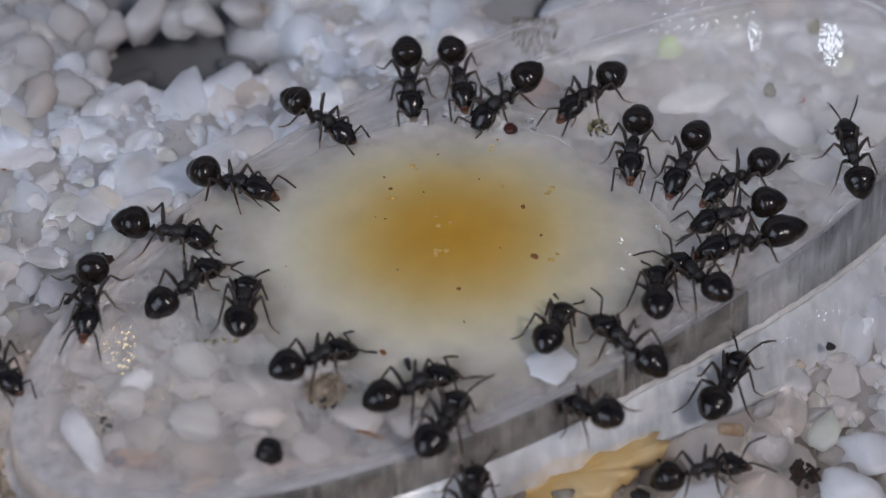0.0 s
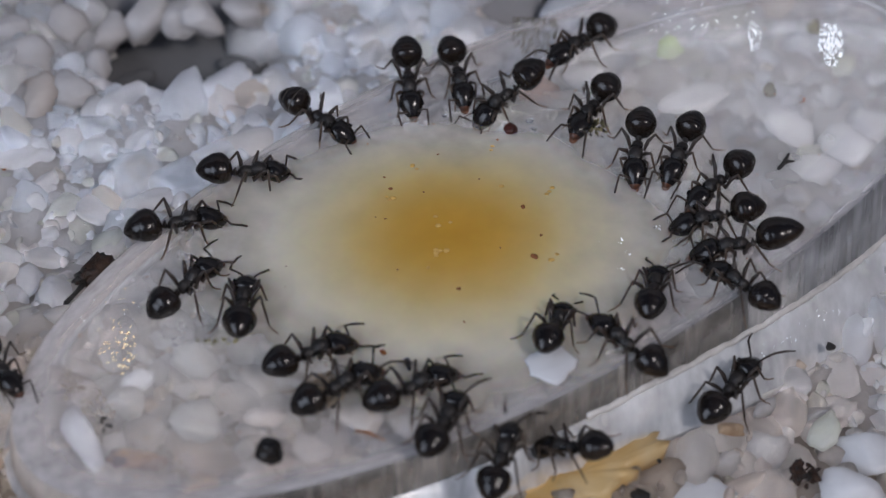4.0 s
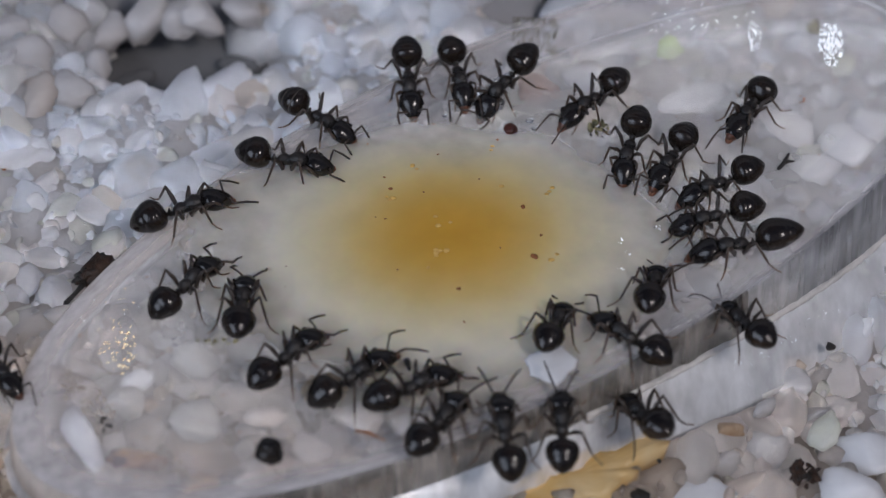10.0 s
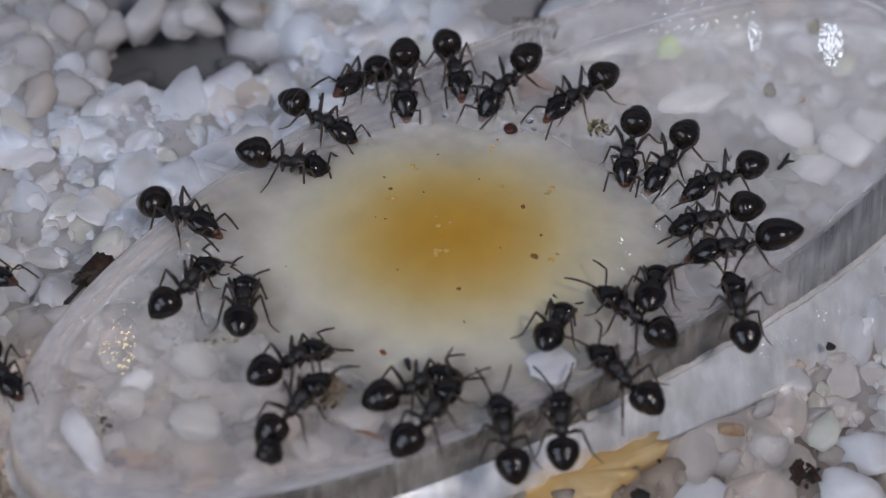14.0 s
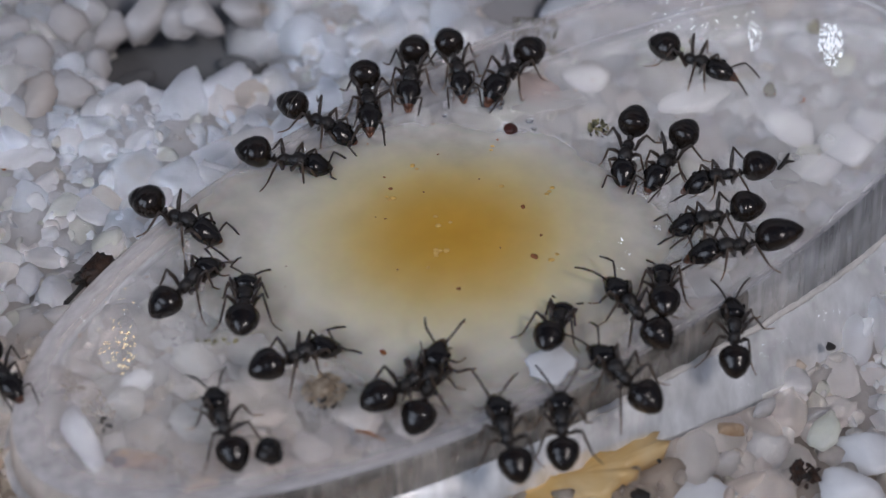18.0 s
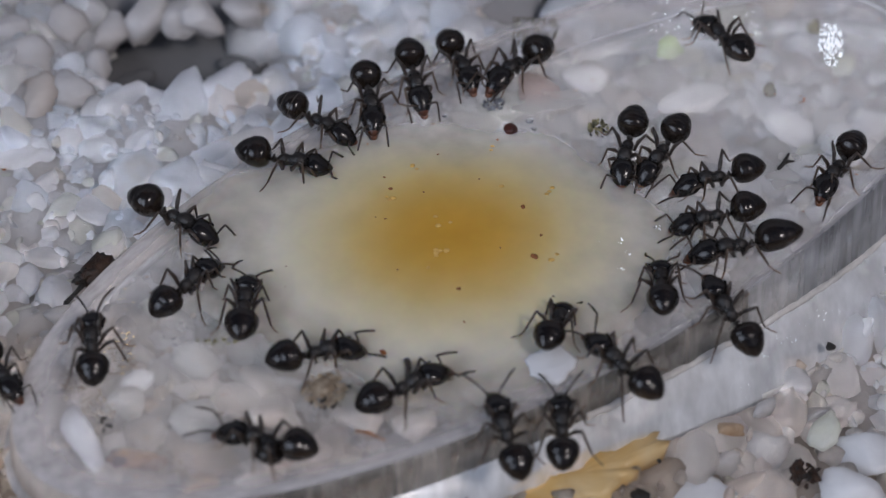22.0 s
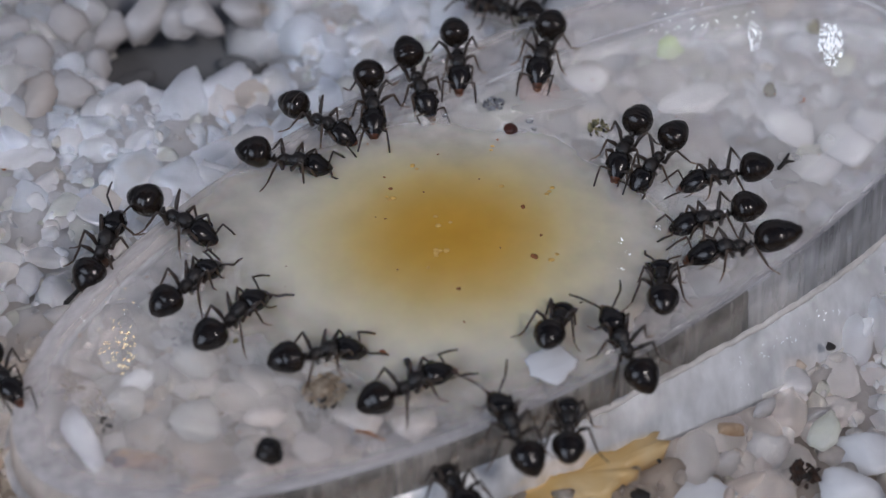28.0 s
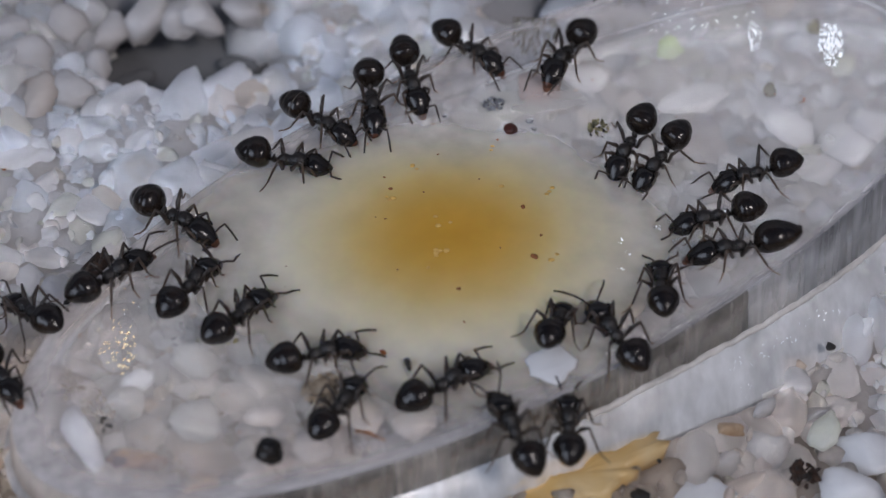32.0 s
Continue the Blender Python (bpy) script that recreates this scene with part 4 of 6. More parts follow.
def hollow_fill():
    """A dark slab with thinner flakes on it, added to darken the gravel's hollow."""
    root = tagged(new("hollow_fill"), "dark grey slab added to give the hollow in the gravel its dark tone", "slate")
    root.matrix_world = pose(-12.8 * MM, 17.3 * MM, -5.4 * MM)
    for name, at, size, seed, turn in (("slab", (0, 0, 0), (7.2, 4.6, 0.8), 260, 12), ("flake", (-2.4, -0.9, 0.72), (1.5, 0.9, 0.14), 276, 30), ("flake", (2.6, 0.4, 0.7), (1.2, 0.7, 0.12), 277, -15)):
        verts, faces = stone_verts(Dice(seed), 3, 9)
        me = bpy.data.meshes.new(name)
        me.from_pydata((verts * np.array(size) * MM).tolist(), [], faces.tolist())
        me.polygons.foreach_set("use_smooth", [True] * len(me.polygons))
        me.materials.append(HOLLOWDARK)
        ob = new(name, me)
        ob.parent = root
        ob.matrix_local = pose(at[0] * MM, at[1] * MM, at[2] * MM, 0, 0, turn)


hollow_fill()


def flat_chip(at, reach, radii, thick, turn, label):
    """A thin broken flake of quartz that lies flat on the lid."""
    bm = bmesh.new()
    n = len(radii)
    rows = ((0.92, 0.0), (1.0, 0.25 * thick), (0.99, 0.7 * thick), (0.88, thick))
    skin(bm, [[(reach[0] * r * f * math.cos(2 * math.pi * i / n), reach[1] * r * f * math.sin(2 * math.pi * i / n), z) for i, r in enumerate(radii)] for f, z in rows])
    bmesh.ops.recalc_face_normals(bm, faces=bm.faces)
    ob = tagged(part("white_chip", bm, CHIP), label, "pebble")
    ob.matrix_world = pose(at[0] * MM, at[1] * MM, 0.03 * MM, 0, 0, turn)


flat_chip((4.85, -7.5), (1.12, 1.16), (1.14, 0.98, 1.02, 1.16, 0.96, 0.86, 1.0, 1.08, 0.9, 1.0, 0.86, 0.94, 1.12, 0.98, 0.84, 1.0), 0.22, 12, "flat bright white quartz chip at the honey's edge")
flat_chip((3.5, -6.4), (0.5, 0.62), (1.1, 0.85, 0.8, 1.05, 1.2, 0.9, 0.8, 1.1, 1.15, 0.85, 0.75, 0.92), 0.16, 30, "small white quartz chip at the honey's edge")

# grains that stand out
for name, at, size, mat, seed, turn, label, z in [
    ("white_pebble", (-13.93, -7.41), (1.1, 0.75, 0.6), WHITE, 203, 5, "smooth bright white quartz pebble under the clear lid", -1.45),
    ("white_pebble", (-16.1, -10.79), (1.15, 2.3, 0.7), WHITE, 204, 18, "long white quartz pebble under the clear lid", -1.45),
    ("grey_pebble", (-14.34, -8.79), (1.2, 1.0, 0.8), DIMQ, 205, 30, "pale grey quartz pebble under the clear lid", -1.45),
    ("beige_pebble", (-13.57, -12.23), (1.5, 1.5, 0.7), STAINP, 206, 10, "beige pebble with a dark stain under the lid", -1.42),
    ("grey_pebble", (-11.03, -9.82), (1.5, 1.4, 0.8), DIMQ, 207, 0, "large pale grey quartz pebble under the lid", -1.45),
    ("grey_pebble", (-11.18, -5.98), (1.3, 1.3, 0.8), DIMQ, 208, 50, "pale grey quartz pebble under the clear lid", -1.45),
    ("pink_pebble", (4.55, 12.02), (1.4, 1.4, 0.6), PINK, 209, 8, "pinkish beige quartz pebble under the clear lid", -1.36),
    ("white_pebble", (6.90, 12.99), (1.3, 1.2, 0.6), WHITE, 210, 0, "white quartz pebble under the clear lid", -1.6),
    ("white_pebble", (11.92, 11.51), (2.2, 1.5, 0.45), WHITE, 211, 12, "large flat white quartz chip under the lid", -1.4),
    ("white_pebble", (16.73, 9.51), (1.8, 1.2, 0.6), WHITE, 212, -40, "white quartz pebble under the clear lid", -1.6),
    ("green_pebble", (11.10, 15.15), (0.95, 0.7, 0.5), LIME, 213, 0, "small yellow-green quartz grain under the lid", -1.55),
    ("green_pebble", (17.49, 8.27), (0.7, 0.55, 0.5), GREEN, 214, 0, "small pale green quartz grain under the lid", -1.9),
    ("green_pebble", (19.50, 14.26), (1.0, 0.9, 0.5), GREEN, 215, 0, "pale green quartz grain under the lid", -1.9),
    ("olive_pebble", (18.34, 16.75), (0.5, 0.5, 0.4), MOULD, 216, 0, "small olive grain under the clear lid", -1.6),
    ("olive_pebble", (15.75, 11.75), (0.35, 0.55, 0.3), MOULD, 298, 10, "small olive grain under the clear lid", -1.2),
    ("grey_pebble", (14.75, -6.86), (1.9, 2.0, 1.2), GREYQ, 217, 0, "large rounded pale grey quartz pebble on the gravel", -6.0),
    ("white_pebble", (19.53, -7.49), (2.5, 2.0, 1.2), WHITE, 218, 30, "large white quartz pebble on the gravel", -6.3),
    ("white_pebble", (18.45, -10.00), (1.8, 1.6, 1.1), WHITE, 219, 0, "white quartz pebble on the gravel", -5.8),
    ("white_pebble", (11.22, -9.93), (2.4, 1.3, 1.0), WHITE, 220, 0, "large white quartz pebble on the gravel", -5.6),
    ("beige_pebble", (13.08, -7.43), (0.8, 0.8, 0.6), BEIGE, 221, 0, "small tan quartz pebble beside the lid", -4.4),
    ("beige_pebble", (14.77, -5.81), (0.8, 0.6, 0.6), DULLQ, 222, 40, "olive-grey quartz pebble beside the lid", -4.4),
    ("beige_pebble", (19.73, -1.09), (1.4, 0.9, 0.8), BEIGEP, 223, 30, "tan quartz pebble on the gravel", -6.4),
    ("white_pebble", (-17.66, 7.38), (1.3, 1.0, 0.9), WHITE, 224, 30, "shiny white quartz pebble on the gravel", -2.2),
    ("beige_pebble", (-20.09, 14.42), (2.0, 1.7, 1.2), BEIGEP, 225, 0, "large pale beige quartz pebble on the gravel", -3.2),
    ("beige_pebble", (-20.90, 18.14), (1.9, 1.5, 1.2), BEIGEP, 226, 30, "pale beige quartz pebble on the gravel", -3.6),
    ("white_pebble", (-17.81, 18.14), (1.3, 1.4, 1.2), WHITE, 227, 30, "white quartz pebble at the hollow in the gravel", -3.6),
    ("dull_pebble", (-20.27, 15.42), (2.2, 1.9, 1.2), DULLQ, 250, 10, "large dull beige-grey pebble at the back of the gravel", -1.95),
    ("dull_pebble", (-18.74, 17.69), (1.5, 1.6, 1.2), DULLQ, 251, 40, "dull grey pebble beside the hollow", -1.95),
    ("dull_pebble", (-14.88, 18.67), (1.9, 1.5, 1.3), DULLQ, 252, 70, "dull grey pebble behind the hollow", -2.5),
    ("dull_pebble", (-11.51, 18.96), (2.2, 1.6, 1.3), DULLQ, 253, 15, "large dull grey pebble behind the hollow", -2.5),
    ("dull_pebble", (-9.56, 19.51), (1.5, 1.5, 1.2), DULLQ, 254, 25, "dull grey pebble behind the hollow", -2.5),
    ("dull_pebble", (-21.52, 19.17), (2.0, 1.4, 1.2), DULLQ, 255, 0, "dull beige-grey pebble at the back of the gravel", -1.95),
    ("dull_pebble", (-17.16, 14.79), (1.0, 1.5, 1.1), DULLQ, 256, 20, "dull beige-grey pebble beside the hollow", -1.95),
    ("grey_pebble", (-20.38, 11.34), (2.4, 1.9, 1.2), GREYQ, 257, 30, "large pale grey quartz pebble on the gravel", -2.9),
    ("grey_pebble", (-18.51, 12.14), (1.7, 1.5, 1.2), GREYQ, 258, 0, "pale grey quartz pebble on the gravel", -2.9),
    ("grey_pebble", (16.68, -5.09), (2.2, 1.7, 1.2), GREYQ, 259, 20, "large rounded pale grey quartz pebble on the gravel", -6.2),
    ("grey_pebble", (12.59, -8.10), (1.8, 1.5, 1.2), GREYQ, 261, 50, "pale grey quartz pebble on the gravel", -5.8),
    ("green_pebble", (17.62, -6.34), (0.9, 1.4, 0.8), GREEN, 262, -25, "pale green quartz grain on the gravel", -5.7),
    ("dull_pebble", (-19.89, 18.50), (1.8, 1.4, 1.1), DULLQ, 263, 60, "dull beige-grey pebble at the back of the gravel", -1.95),
    ("dull_pebble", (-21.44, 16.63), (1.9, 1.6, 1.1), DULLQ, 264, 35, "dull beige-grey pebble at the back of the gravel", -1.95),
    ("dull_pebble", (-13.31, 18.92), (1.6, 1.4, 1.1), DULLQ, 265, 5, "dull grey pebble behind the hollow", -2.6),
    ("dull_pebble", (-16.77, 17.88), (1.3, 1.5, 1.1), DULLQ, 266, 25, "dull grey pebble behind the hollow", -2.6),
    ("beige_pebble", (-11.23, -13.70), (1.5, 0.9, 0.7), BEIGE, 267, 15, "tan quartz pebble under the lid's edge", -1.58),
    ("beige_pebble", (-8.60, -13.63), (1.2, 0.8, 0.7), BEIGEP, 268, 50, "pale tan quartz pebble under the lid's edge", -1.58),
    ("beige_pebble", (-16.19, -7.95), (0.9, 0.8, 0.7), BEIGEP, 269, 50, "small tan quartz pebble under the lid", -1.58),
    ("beige_pebble", (-14.74, -11.06), (0.7, 1.0, 0.7), BEIGEP, 270, 0, "pale tan quartz pebble under the lid", -1.58),
    ("beige_pebble", (-5.65, -11.13), (1.3, 1.0, 0.6), BEIGEP, 280, 15, "pale tan quartz pebble under the clear lid", -1.58),
    ("beige_pebble", (-7.97, -9.51), (1.1, 0.8, 0.6), BEIGEP, 296, 20, "pinkish tan quartz pebble under the clear lid", -1.58),
    ("beige_pebble", (-3.66, -9.51), (1.1, 1.2, 0.6), BEIGEP, 282, 80, "pale tan quartz pebble under the clear lid", -1.58),
    ("beige_pebble", (-1.24, -9.76), (1.2, 0.9, 0.6), BEIGEP, 283, 20, "pale tan quartz pebble under the clear lid", -1.58),
    ("beige_pebble", (-8.26, -12.59), (1.1, 0.8, 0.6), BEIGEP, 284, 35, "pale tan quartz pebble under the clear lid", -1.58),
    ("white_pebble", (19.35, 8.06), (1.8, 1.4, 0.6), WHITE, 285, -30, "white quartz pebble under the clear lid", -1.5),
    ("white_pebble", (20.67, 9.51), (1.6, 1.5, 0.6), WHITE, 286, 10, "white quartz pebble under the clear lid", -1.5),
    ("white_pebble", (17.64, 6.58), (1.6, 1.2, 0.6), WHITE, 287, 40, "white quartz pebble under the clear lid", -1.5),
    ("dull_pebble", (-17.82, 12.80), (1.5, 1.4, 1.0), DULLQ, 290, 15, "dull beige-grey pebble beside the hollow", -1.8),
    ("beige_pebble", (-19.68, 11.91), (2.0, 1.5, 1.0), BEIGEP, 291, 50, "large pale beige quartz pebble on the gravel", -1.8),
    ("dull_pebble", (-21.12, 12.80), (1.6, 1.5, 1.0), DULLQ, 292, 75, "dull beige-grey pebble at the back of the gravel", -1.8),
    ("beige_pebble", (-19.80, -2.30), (1.7, 1.5, 1.0), BEIGEP, 293, 20, "beige-grey quartz pebble beside the lid", -3.6),
    ("dull_pebble", (-20.21, -0.49), (1.4, 1.3, 1.0), DULLQ, 294, 60, "dull beige-grey pebble beside the lid", -3.3),
    ("grey_pebble", (-19.96, -4.09), (1.3, 1.6, 1.0), BEIGEP, 230, 0, "beige-grey quartz pebble beside the lid", -4.0),
]:
    stone(name, (at[0], at[1], z), size, mat, seed, turn, label, cuts=3, lumps=0.15)
crumb("brown_crumb", (-14.35, -12.75), 0.45, REDCRUMB, 240, "dark brown stain crumb on a beige pebble", z=-0.93, flat=0.3)
clump("soil_bits", (16.49, -9.43), (0.55, 0.75), 26, HUSK, 241, "brown soil bits caught on the gravel", z=-5.2, size=(0.1, 0.4), tall=0.3)
clump("dark_bits", (16.34, -9.78), (0.45, 0.4), 16, DARK, 341, "black soil bits caught on the gravel", z=-4.9, size=(0.07, 0.18), tall=0.3)
crumb("black_crumb", (18.02, -2.49), 0.3, DARK, 242, "small black crumb on the gravel beside the lid", z=-4.1)
crumb("black_crumb", (8.87, -11.42), 0.5, DARK, 243, "black crumb on the gravel", z=-4.6)
crumb("black_crumb", (9.78, -9.37), 0.16, DARK, 244, "small black crumb on the gravel", z=-4.3)
crumb("black_crumb", (-19.21, -10.84), 0.3, DARK, 245, "black crumb beside the lid", z=-3.2)
crumb("black_crumb", (-19.78, -12.06), 0.3, DARK, 246, "black crumb beside the lid", z=-3.2)
crumb("rust_crumb", (-20.91, 7.50), 0.35, RUST, 247, "rusty orange grain on the gravel", z=-2.2)


def syrup_smear():
    """Dried syrup on the gravel below the lid's edge."""
    x, y = (5.49, -11.11)
    bm = bmesh.new()
    n, m = 64, 6
    rings = []
    for j in range(1, m + 1):
        s = j / m
        ring = []
        for i in range(n):
            a = 2 * math.pi * i / n
            r = 1 + 0.2 * math.sin(3 * a + 1) + 0.15 * math.sin(5 * a) + 0.1 * math.sin(11 * a + 2) + 0.06 * math.sin(19 * a)
            px, py = 4.0 * r * s * math.cos(a), 1.6 * r * s * math.sin(a)
            ring.append(bm.verts.new((px, py, 0.22 * (1 - s ** 3) + 0.2 * noise.noise(Vector((px, py, 4)) * 1.4))))
        rings.append(ring)
    mid = bm.verts.new((0, 0, 0.22))
    for i in range(n):
        bm.faces.new((mid, rings[0][i], rings[0][(i + 1) % n]))
    for a, b in zip(rings, rings[1:]):
        for i in range(n):
            bm.faces.new((a[i], b[i], b[(i + 1) % n], a[(i + 1) % n]))
    low = [bm.verts.new((v.co.x * 0.96, v.co.y * 0.96, -1.2)) for v in rings[-1]]
    for i in range(n):
        bm.faces.new((rings[-1][i], low[i], low[(i + 1) % n], rings[-1][(i + 1) % n]))
    bm.faces.new(low[::-1])
    bmesh.ops.recalc_face_normals(bm, faces=bm.faces)
    ob = tagged(part("syrup_smear", bm, SYRUP), "amber smear of dried syrup on the gravel beside the lid", "syrup")
    ob.matrix_world = pose(x * MM, y * MM, -3.4 * MM, 6, 0, 22)


syrup_smear()


def printed_mark():
    """Worn dark print on the lid, in short slanting strokes."""
    x, y = (4.43, 14.74)
    rng = Dice(300)
    bm = bmesh.new()
    for row in range(9):
        for col in range(15):
            if rng.random() < 0.12 + 0.05 * row:
                continue
            cx, cy = x - 1.0 + col * 0.145 + rng.uniform(-0.05, 0.05), y + 1.2 - row * 0.3 - col * 0.02 + rng.uniform(-0.06, 0.06)
            h, w, lean = rng.uniform(0.14, 0.4), rng.uniform(0.02, 0.045), 0.08
            lo = [(cx - w, cy - h / 2), (cx + w, cy - h / 2), (cx + w + lean, cy + h / 2), (cx - w + lean, cy + h / 2)]
            a = [bm.verts.new((px, py, 0.04)) for px, py in lo]
            b = [bm.verts.new((px, py, 0.06)) for px, py in lo]
            bm.faces.new(b)
            for i in range(4):
                bm.faces.new((a[i], a[(i + 1) % 4], b[(i + 1) % 4], b[i]))
    bmesh.ops.recalc_face_normals(bm, faces=bm.faces)
    tagged(part("printed_mark", bm, INK, smooth=False), "worn patch of dark hatched print on the clear lid", "print")


printed_mark()


def condensation(at, reach, count, seed, label, size, z=0.0, mat=GLINT, long=(1.2, 3.2), slant=0.0):
    """Added highlights: small discs leaned to mirror the window to the camera, past counting."""
    rng = Dice(seed)
    bm = bmesh.new()
    for _ in range(count):
        a, d, r = rng.uniform(0, 6.3), math.sqrt(rng.random()), rng.uniform(*size)
        made = bmesh.ops.create_uvsphere(bm, u_segments=10, v_segments=6, radius=1)["verts"]
        lean = Euler((radians(rng.uniform(42, 57)), 0, radians(rng.uniform(-33, -18)))).to_matrix()
        c = Vector((at[0] + reach[0] * d * math.cos(a), at[1] + reach[1] * d * math.sin(a), z + 0.02 + r * 0.4))
        stretch = rng.uniform(*long)
        across = Euler((0, 0, radians(slant))).to_matrix()
        for v in made:
            v.co = lean @ across @ Vector((v.co.x * r, v.co.y * r * stretch, v.co.z * r * 0.08)) + c
    tagged(part("condensation", bm, mat), label, "condensation", kind="stuff")


condensation((18.83, 14.0), (0.62, 1.6), 120, 310, "small tilted discs added for window reflections on the clear lid", (0.018, 0.04), 0.0, GLINT, (2, 5))
condensation((15.15, 14.62), (0.3, 1.3), 44, 311, "small tilted discs added for window reflections on the clear lid", (0.014, 0.032), 0.0, GLINT, (2, 5))
condensation((12.32, 16.05), (3.4, 1.3), 40, 312, "scattered tilted discs added for glints on the clear lid", (0.01, 0.026), 0.0, GLINT, (1, 4))
condensation((-14.9, -5.0), (1.0, 3.0), 24, 313, "small tilted discs added for golden glints near the lid's edge", (0.008, 0.018), 0.0, WARMGLINT, (2.5, 6), -28)
condensation((-15.29, -4.33), (1.6, 1.6), 10, 314, "scattered tilted discs added for glints on the lid", (0.008, 0.02))
condensation((-9.44, 1.60), (0.9, 0.3), 9, 315, "small tilted discs added for wet highlights along the honey's edge", (0.02, 0.04))
condensation((-5.95, 4.47), (1.1, 0.5), 9, 316, "small tilted discs added for wet highlights along the honey's edge", (0.02, 0.04))
condensation((-8.15, -2.05), (0.6, 0.5), 8, 317, "small tilted discs added for wet highlights along the honey's edge", (0.02, 0.045))
condensation((-1.58, 7.16), (0.9, 0.25), 5, 318, "small tilted discs added for wet highlights along the honey's edge", (0.02, 0.03))
condensation((-2.39, -7.17), (0.7, 0.35), 7, 319, "small tilted discs added for wet highlights along the honey's edge", (0.02, 0.035))

condensation((-14.6, -6.5), (0.8, 1.7), 44, 320, "golden tilted discs added for warm reflections on the lid", (0.012, 0.026), 0.0, WARMGLINT, (3, 8), -28)
for i, (x, y, z) in enumerate(((13.1, -4.9, -2.75), (14.0, -4.25, -3.0), (14.84, -3.6, -3.2), (15.5, -3.0, -3.35), (16.14, -2.4, -3.5), (16.9, -1.5, -3.6), (17.58, -0.64, -3.7), (18.4, 0, -4.0), (13.9, -5.5, -3.6))):
    condensation((x, y), (0.35, 0.6), 6, 330 + i, "small tilted discs added for bright streaks of light on the flange", (0.006, 0.013), z + 0.06, GLINT, (2.5, 6))
condensation((5.77, -0.33), (0.8, 0.9), 6, 324, "few tilted discs added for wet highlights on the honey's edge", (0.02, 0.04), 0.2)
condensation((18.83, 14.21), (0.35, 1.1), 50, 325, "bright tilted discs added for the window's reflection on the clear lid", (0.025, 0.05), 0.0, GLINT, (1.5, 4))
for i, (x, y) in enumerate(((7.1, 0.3), (8.5, -0.5), (8.1, -1.6), (9.95, 1.15), (8.3, 0.25))):
    condensation((x, y), (0.22, 0.2), 7, 350 + i, "small tilted discs added for the highlights of droplets at the honey's edge", (0.01, 0.026), 0.25, GLINT, (1, 2))
condensation((-9.09, -1.07), (0.7, 0.7), 16, 326, "white tilted discs added for wet highlights at the honey's edge", (0.02, 0.05))


def froth():
    """Small pale flecks of froth caught in the honey, past counting."""
    rng = Dice(420)
    bm = bmesh.new()
    spots = ((0.25, 1.3), (0.05, 1.1), (-0.5, 1.6), (-2.5, 2.9), (5.1, 3.7), (4.8, 3.4), (3.0, 3.6), (0.2, -0.7), (-0.3, -0.75), (5.0, -0.9), (-0.9, -1.6), (-1.2, 5.2), (2.4, 6.6))
    for x, y in spots:
        for _ in range(rng.randint(1, 4)):
            cx, cy, r = x + rng.uniform(-0.28, 0.28), y + rng.uniform(-0.2, 0.2), rng.uniform(0.05, 0.12)
            ball((cx, cy, honey_height(honey_share(cx, cy))), (r * 1.3, r, r * 0.45), 10, 6, bm)
    tagged(part("froth", bm, FROTH), "pale flecks of froth in the honey", "froth", kind="stuff")


froth()


def dust():
    """Fine dust and bits on the lid's plate, past counting."""
    rng = Dice(400)
    kinds = [stone_verts(rng, 0, 0) for _ in range(5)]
    verts, faces, total = [], [], 0
    while len(verts) < 190:
        x, y = rng.uniform(-20, 22), rng.uniform(-16, 19)
        if outside_lid(x, y) > -1.2 or math.hypot(x / 9, (y - 0.5) / 7.5) < 1:
            continue
        v, f = kinds[rng.randrange(5)]
        r = rng.choice((0.025, 0.03, 0.035, 0.045, 0.06))
        turn = np.array(Euler((0, 0, rng.uniform(0, 6.3))).to_matrix())
        verts.append(((v * np.array((r * rng.uniform(0.8, 2.4), r, r * 0.7))) @ turn.T + np.array((x, y, 0.02 + r * 0.5))) * MM)
        faces.append(f + total)
        total += len(v)
    me = bpy.data.meshes.new("dust")
    me.from_pydata(np.concatenate(verts).tolist(), [], np.concatenate(faces).tolist())
    me.materials.append(CRUMB)
    tagged(new("dust", me), "fine brown dust specks scattered on the clear lid", "dust", kind="stuff")


dust()


# tan sand caught between the pebbles under the plate
for at, reach, count, seed in (((-15.52, -9.55), (0.8, 1.3), 130, 410), ((-12.12, -12.86), (1.0, 0.5), 60, 412), ((-16.81, -7.88), (0.6, 0.9), 60, 413)):
    clump("sand_patch", at, reach, count, TAN, seed, "patch of tan sand between pebbles under the lid", "sand", z=-1.15, size=(0.04, 0.12), tall=0.14)


# ---- what moves ----
def gait(legs, rows, scale):
    """Swings the legs in two tripods by the way that the ant has gone."""
    table = []
    way, phase = 0.0, 0.0
    for (t0, x0, y0, *_), (t1, x1, y1, *_) in zip(rows, rows[1:]):
        d = math.hypot(x1 - x0, y1 - y0)
        dt = t1 - t0
        if d / dt < 0.9 or dt > 2.6:
            table.append((t0, phase, 0.25))
            table.append((t1 - 0.05, phase, 0.25))
            continue
        steps = max(2, int(dt / 0.1))
        for s in range(steps):
            table.append((t0 + dt * s / steps, phase + d / 2.6 * 2 * math.pi * s / steps, 1.0))
        phase += d / 2.6 * 2 * math.pi
    table.append((32.0, phase, 0.25))
    for leg, side, i in legs:
        even = (i + (side > 0)) % 2
        here = leg.location.copy()
        keys, last = [], -1
        for t, p, size in table:
            if frame(t) <= last:
                continue
            last = frame(t)
            p += math.pi * even
            swing = 17 * size * math.sin(p)
            rise = 9 * size * max(0.0, math.cos(p))
            m = Matrix.Translation(here) @ pose(0, 0, 0, rise * side, 0, swing * side)
            keys.append((t, m))
        walk(leg, keys)


